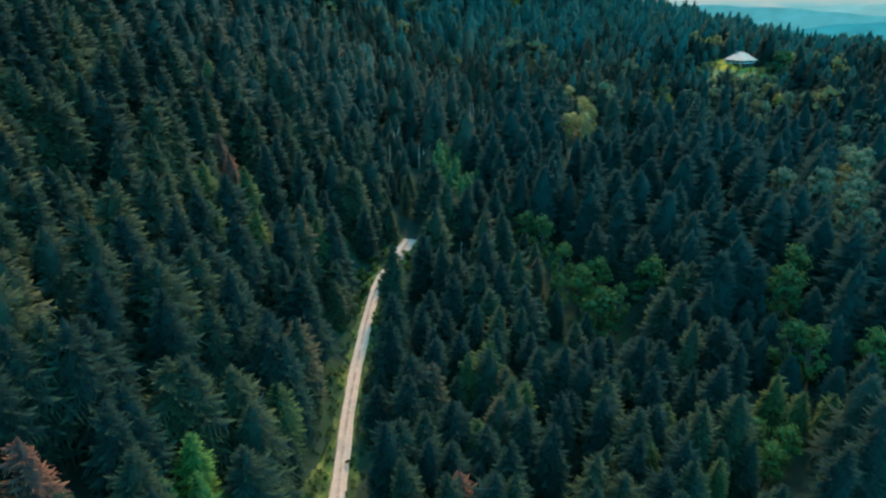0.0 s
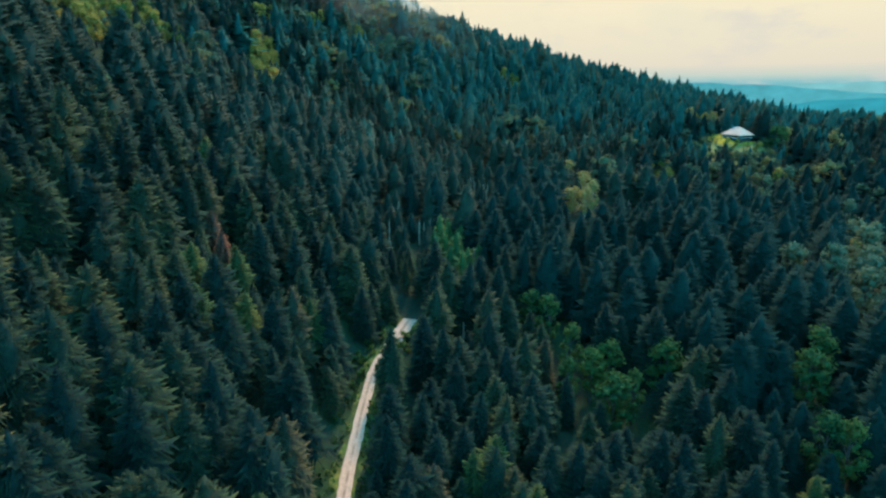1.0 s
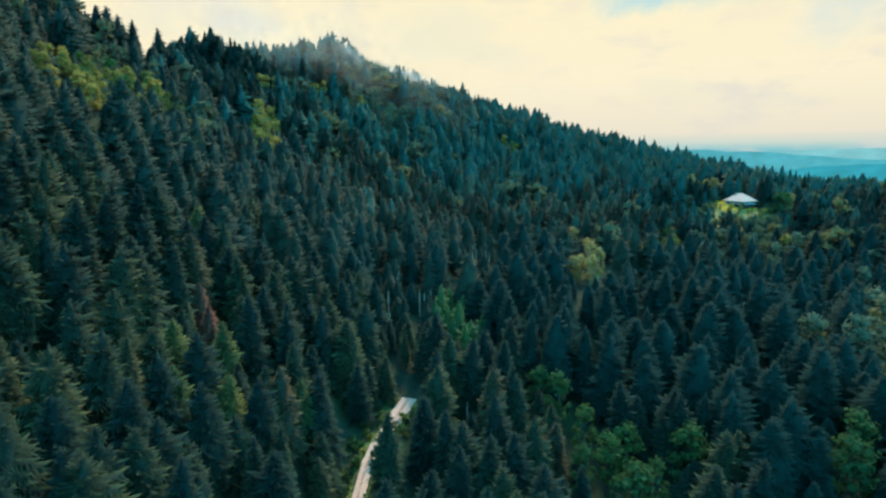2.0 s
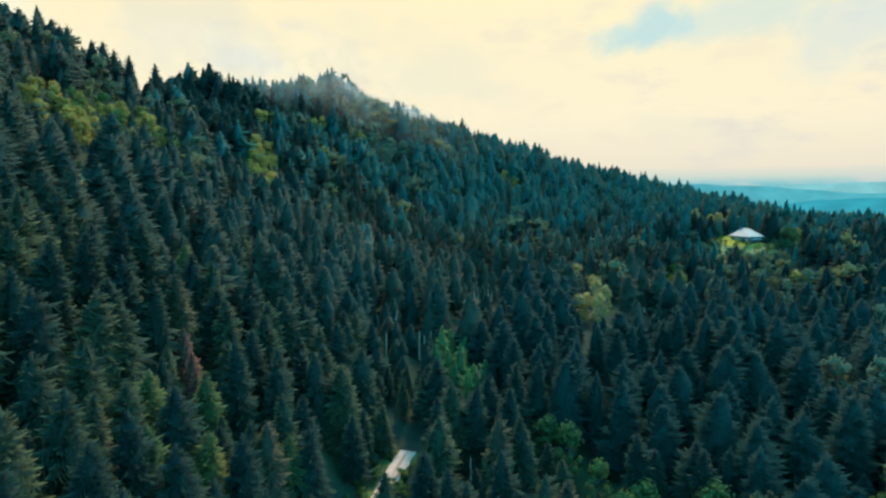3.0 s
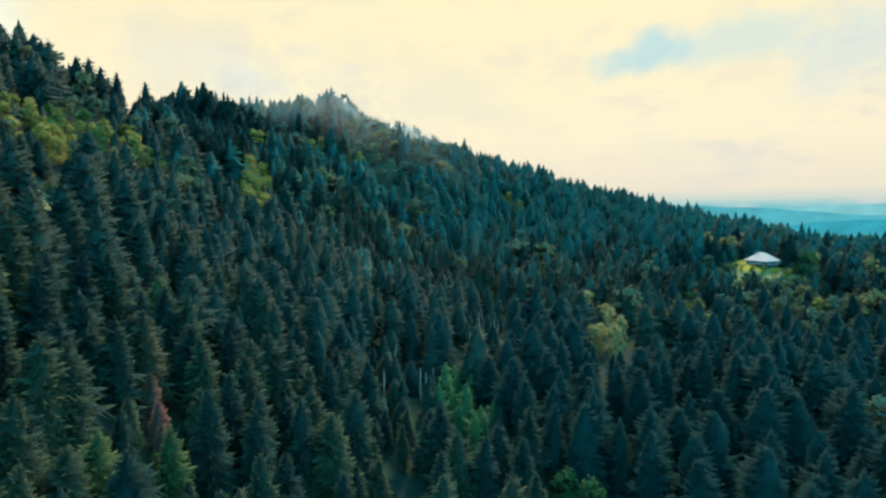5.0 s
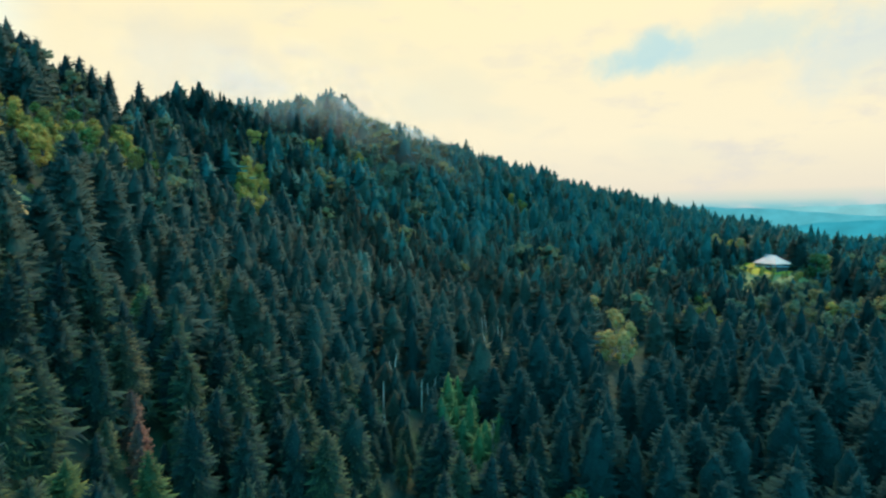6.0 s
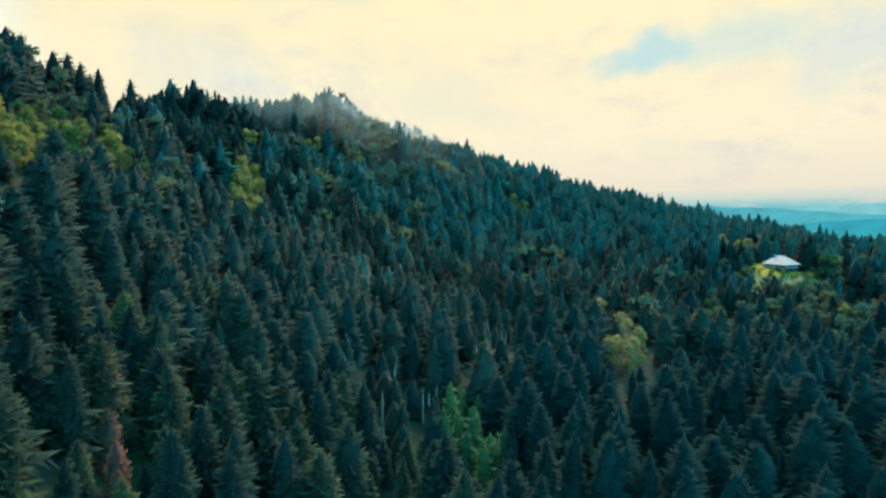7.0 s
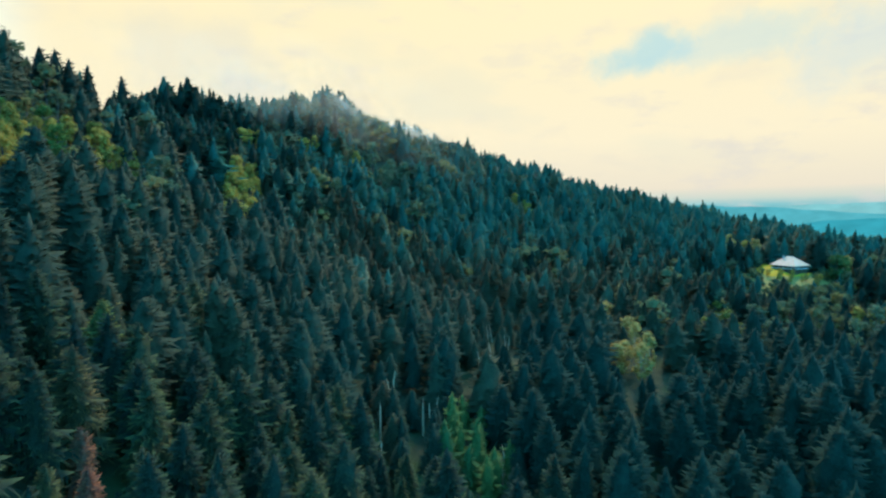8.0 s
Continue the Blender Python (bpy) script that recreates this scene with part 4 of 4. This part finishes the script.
def build_house():
    base = min(land_at(HOUSE[0] + dx, HOUSE[1] + dy) for dx in (-6, 0, 6) for dy in (-6, 0, 6)) + 1.3
    e = tagged(new("mountain_house"), "mountain house with pale hipped roof and dark timber walls", "house")
    e.matrix_basis = Matrix.LocRotScale((*HOUSE, base), Euler((0, 0, HOUSE_TURN)), (0.88, 0.88, 0.88))
    L, W, H, O, R = 15.4, 13.0, 4.4, 1.5, 5.6
    part("plinth", box((L + 0.3, W + 0.3, 3.4), (0, 0, -0.3), 0.05), M_TIMBER, e, "dark timber-clad plinth")
    for sy in (-1, 1):
        part("wall", box((L, 0.35, H - 1.4), (0, sy * (W / 2 - 0.175), 1.4 + (H - 1.4) / 2)), M_TIMBER, e)
    for sx in (-1, 1):
        part("wall", box((0.35, W - 0.7, H - 1.4), (sx * (L / 2 - 0.175), 0, 1.4 + (H - 1.4) / 2)), M_TIMBER, e)
    a, b, ridge = L / 2 + O, W / 2 + O, 2.2
    A, B, C, D = (-a, -b, H - 0.25), (a, -b, H - 0.25), (a, b, H - 0.25), (-a, b, H - 0.25)
    P, Q = (-ridge, 0, H + R), (ridge, 0, H + R)
    for face in ((A, B, Q, P), (B, C, Q), (C, D, P, Q), (D, A, P)):
        roof = part("roof_face", prism(face, (0, 0, 1), 0.22), M_ROOF, e, "pale weathered sheet roof face")
        p0, p1 = Vector(face[0]), Vector(face[1])
        tops = [Vector(v) for v in face[2:]]
        along = (p1 - p0).normalized()
        for k in range(1, 12):
            s = p0.lerp(p1, k / 12)
            u = (s - p0).dot(along)
            us = [(t - p0).dot(along) for t in (tops[-1], tops[0])]
            f = u / us[0] if u < us[0] else ((p1 - p0).length - u) / ((p1 - p0).length - us[1]) if u > us[1] else 1.0
            inner = (tops[0] - p0) - along * (tops[0] - p0).dot(along)
            v, fc = tube([s + Vector((0, 0, 0.25)), s + inner * max(0.05, f * 0.98) + Vector((0, 0, 0.25))], (0.05, 0.05), 4)
            child("seam", mesh_of("seam", v, fc, [M_ROOF]), roof)
    part("ridge_cap", box((2 * ridge + 0.5, 0.5, 0.2), (0, 0, H + R + 0.24), 0.05), M_ROOF, e)
    ch = part("chimney", box((0.9, 0.9, 3.2), (-3.2, -1.8, H + R - 1.0), 0.04), M_STONE, e, "dark stone chimney")
    part("chimney_cap", box((1.2, 1.2, 0.2), (-3.2, -1.8, H + R + 0.7), 0.03), M_DARK, ch)
    for sgn, length, axis_ in ((-1, L, "x"), (1, W, "y")):
        balcony = part("balcony", box((length + 0.4, 1.1, 0.18) if axis_ == "x" else (1.1, length + 0.4, 0.18),
                                      (0, sgn * (W / 2 + 0.55), 1.6) if axis_ == "x" else (sgn * (L / 2 + 0.55), 0, 1.6), 0.02), M_TIMBER, e)
        for z in (2.35,):
            at = (0, sgn * (W / 2 + 1.05), z) if axis_ == "x" else (sgn * (L / 2 + 1.05), 0, z)
            part("rail", box((length + 0.4, 0.08, 0.28) if axis_ == "x" else (0.08, length + 0.4, 0.28), at, 0.01), M_WHITE, balcony, "white balcony board")
        n = 5
        for k in range(n):
            o = (k - (n - 1) / 2) * length / n
            at = (o, sgn * (W / 2 + 0.01), 3.3) if axis_ == "x" else (sgn * (L / 2 + 0.01), o, 3.3)
            win = part("window", box((1.3, 0.12, 1.2) if axis_ == "x" else (0.12, 1.3, 1.2), at, 0.02), M_WHITE, e, "white window frame")
            at = (o, sgn * (W / 2 + 0.06), 3.3) if axis_ == "x" else (sgn * (L / 2 + 0.06), o, 3.3)
            part("pane", box((1.05, 0.05, 0.95) if axis_ == "x" else (0.05, 1.05, 0.95), at), M_GLASS, win)


def build_shed():
    x, y = 201.0, 432.0
    e = tagged(new("shed"), "small timber shed with a pale grey sheet roof behind the house", "shed")
    e.matrix_basis = pose(x, y, land_at(x, y) - 0.2, 0, 0, -40)
    part("body", box((6, 4, 2.8), (0, 0, 1.4), 0.03), M_TIMBER, e)
    part("roof", prism([(-3.5, -2.6, 2.8), (3.5, -2.6, 2.8), (3.5, 2.6, 4.2), (-3.5, 2.6, 4.2)], (0, 0, 1), 0.15), M_SHED, e)
    part("door", box((1.0, 0.08, 2.0), (0, -2.03, 1.1), 0.01), M_DARK, e)


def build_fence():
    """A short timber fence across the meadow beside the house."""
    a, b = Vector((192.5, 407.5, 0)), Vector((180.5, 412.5, 0))
    e = tagged(new("fence"), "low weathered timber fence across the meadow", "fence")
    e.location = (a.x, a.y, land_at(a.x, a.y))
    n = 7
    spots = [a.lerp(b, k / (n - 1)) for k in range(n)]
    tops = [Vector((v.x, v.y, land_at(v.x, v.y))) - e.location for v in spots]
    for v in tops:
        part("post", box((0.16, 0.16, 1.7), (v.x, v.y, v.z + 0.65), 0.02), M_TIMBER, e)
    for k in range(n - 1):
        for z in (0.7, 1.25):
            bm = bmesh.new()
            p0, p1 = tops[k] + Vector((0, 0, z)), tops[k + 1] + Vector((0, 0, z))
            m = look((p0 + p1) / 2, p1) @ Matrix.Diagonal((0.07, 0.18, (p1 - p0).length, 1))
            bmesh.ops.create_cube(bm, size=1, matrix=m)
            part("rail", bm, M_TIMBER, e)


build_house()
build_shed()
build_fence()


# ---- low cloud that clings to the ridge, with added haze veils ----
def mist_material():
    m = bpy.data.materials.new("cloud_haze")
    m.use_nodes = True
    n = Nodes(m.node_tree)
    place = n.add("ShaderNodeNewGeometry").outputs["Position"]
    thick = n.add("ShaderNodeAttribute", attribute_name="across").outputs["Fac"]
    torn = n.fit(n.noise(place, 0.07, 6, 0.6), 0.34, 0.66, 0.3, 1.0, True)
    glow_through = n.add("ShaderNodeBsdfTranslucent", {0: (0.86, 0.93, 0.92, 1)}).outputs[0]
    white = n.add("ShaderNodeBsdfDiffuse", {0: (0.80, 0.80, 0.80, 1)}).outputs[0]
    drops = n.add("ShaderNodeMixShader", {0: 0.04, 1: glow_through, 2: white}).outputs[0]
    clear_air = n.add("ShaderNodeBsdfTransparent").outputs[0]
    n.add("ShaderNodeOutputMaterial", {0: n.add("ShaderNodeMixShader", {0: n.math("MULTIPLY", thick, torn), 1: clear_air, 2: drops}).outputs[0]})
    return m


M_MIST = mist_material()


def build_mist(x0, x1, y0, y1, rise, density, seed):
    """A thin veil of cloud and haze lying along the slope: thickest in the middle, fading out to every side."""
    q = np.random.default_rng(seed)
    nu, nv = 40, 12
    u, v = np.meshgrid(np.linspace(0, 1, nu), np.linspace(0, 1, nv))
    x = x0 + (x1 - x0) * u
    y = y0 + (y1 - y0) * u + 5 * np.sin(u * 7 + q.uniform(0, 6)) + 4 * np.sin(v * 4 + q.uniform(0, 6))
    z = np.stack([land(x[k], y[k]) for k in range(nv)]) + 5 + rise * v + 3 * np.sin(u * 5 + q.uniform(0, 6)) * v
    fade = density * np.sin(np.pi * u) ** 0.9 * np.sin(np.pi * v) ** 1.1
    a = (np.arange(nv - 1)[:, None] * nu + np.arange(nu - 1)).ravel()
    F = np.stack([a, a + 1, a + nu + 1, a + nu], 1)
    me = mesh_of("mist", np.column_stack([x.ravel(), y.ravel(), z.ravel()]), F, [M_MIST], smooth=True, across=fade.ravel())
    tagged(new("mist", me), "thin white veil of low cloud and haze along the ridge", "mist", kind="stuff")


# the first two are broad faint haze veils, added to lift the dark slopes
for k, (x0, x1, y0, y1, rise, density) in enumerate(((-230, -40, 392, 455, 50, 0.11), (-190, 30, 455, 480, 70, 0.13), (-108, -14, 505, 528, 24, 0.17), (-98, 0, 522, 540, 22, 0.38), (-88, 12, 538, 552, 22, 0.5), (20, 84, 552, 562, 18, 0.34))):
    build_mist(x0, x1, y0, y1, rise, density, 60 + k)


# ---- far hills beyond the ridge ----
# blue distance haze is put into the colour, which glows unlit
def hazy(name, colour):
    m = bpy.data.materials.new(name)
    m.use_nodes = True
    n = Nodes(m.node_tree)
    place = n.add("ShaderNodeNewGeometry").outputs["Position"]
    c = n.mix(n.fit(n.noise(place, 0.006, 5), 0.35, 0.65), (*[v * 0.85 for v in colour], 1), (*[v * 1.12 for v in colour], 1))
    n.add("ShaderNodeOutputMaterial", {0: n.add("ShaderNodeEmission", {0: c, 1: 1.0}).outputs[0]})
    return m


def far_hills(dist, top, rough_, seed, mat):
    """A long chain of hills, far beyond everything else."""
    q = np.random.default_rng(seed)
    w = np.linspace(radians(-50), radians(75), 220)
    ph = q.uniform(0, 6.28, 6)
    crest = top + rough_ * sum(np.sin(w * f + p) / g for f, g, p in zip((5, 11, 19, 37, 71, 130), (1, 1.4, 2.4, 5, 9, 16), ph))
    rows_ = [(dist - 500, lambda c: 0 * c - 90.0), (dist - 160, lambda c: c * 0.5 - 50), (dist, lambda c: c), (dist + 260, lambda c: 0 * c - 90.0)]
    V = np.concatenate([np.column_stack([r * np.sin(w), r * np.cos(w), f(crest)]) for r, f in rows_])
    n = len(w)
    F = [(k * n + i, k * n + i + 1, (k + 1) * n + i + 1, (k + 1) * n + i) for k in range(3) for i in range(n - 1)]
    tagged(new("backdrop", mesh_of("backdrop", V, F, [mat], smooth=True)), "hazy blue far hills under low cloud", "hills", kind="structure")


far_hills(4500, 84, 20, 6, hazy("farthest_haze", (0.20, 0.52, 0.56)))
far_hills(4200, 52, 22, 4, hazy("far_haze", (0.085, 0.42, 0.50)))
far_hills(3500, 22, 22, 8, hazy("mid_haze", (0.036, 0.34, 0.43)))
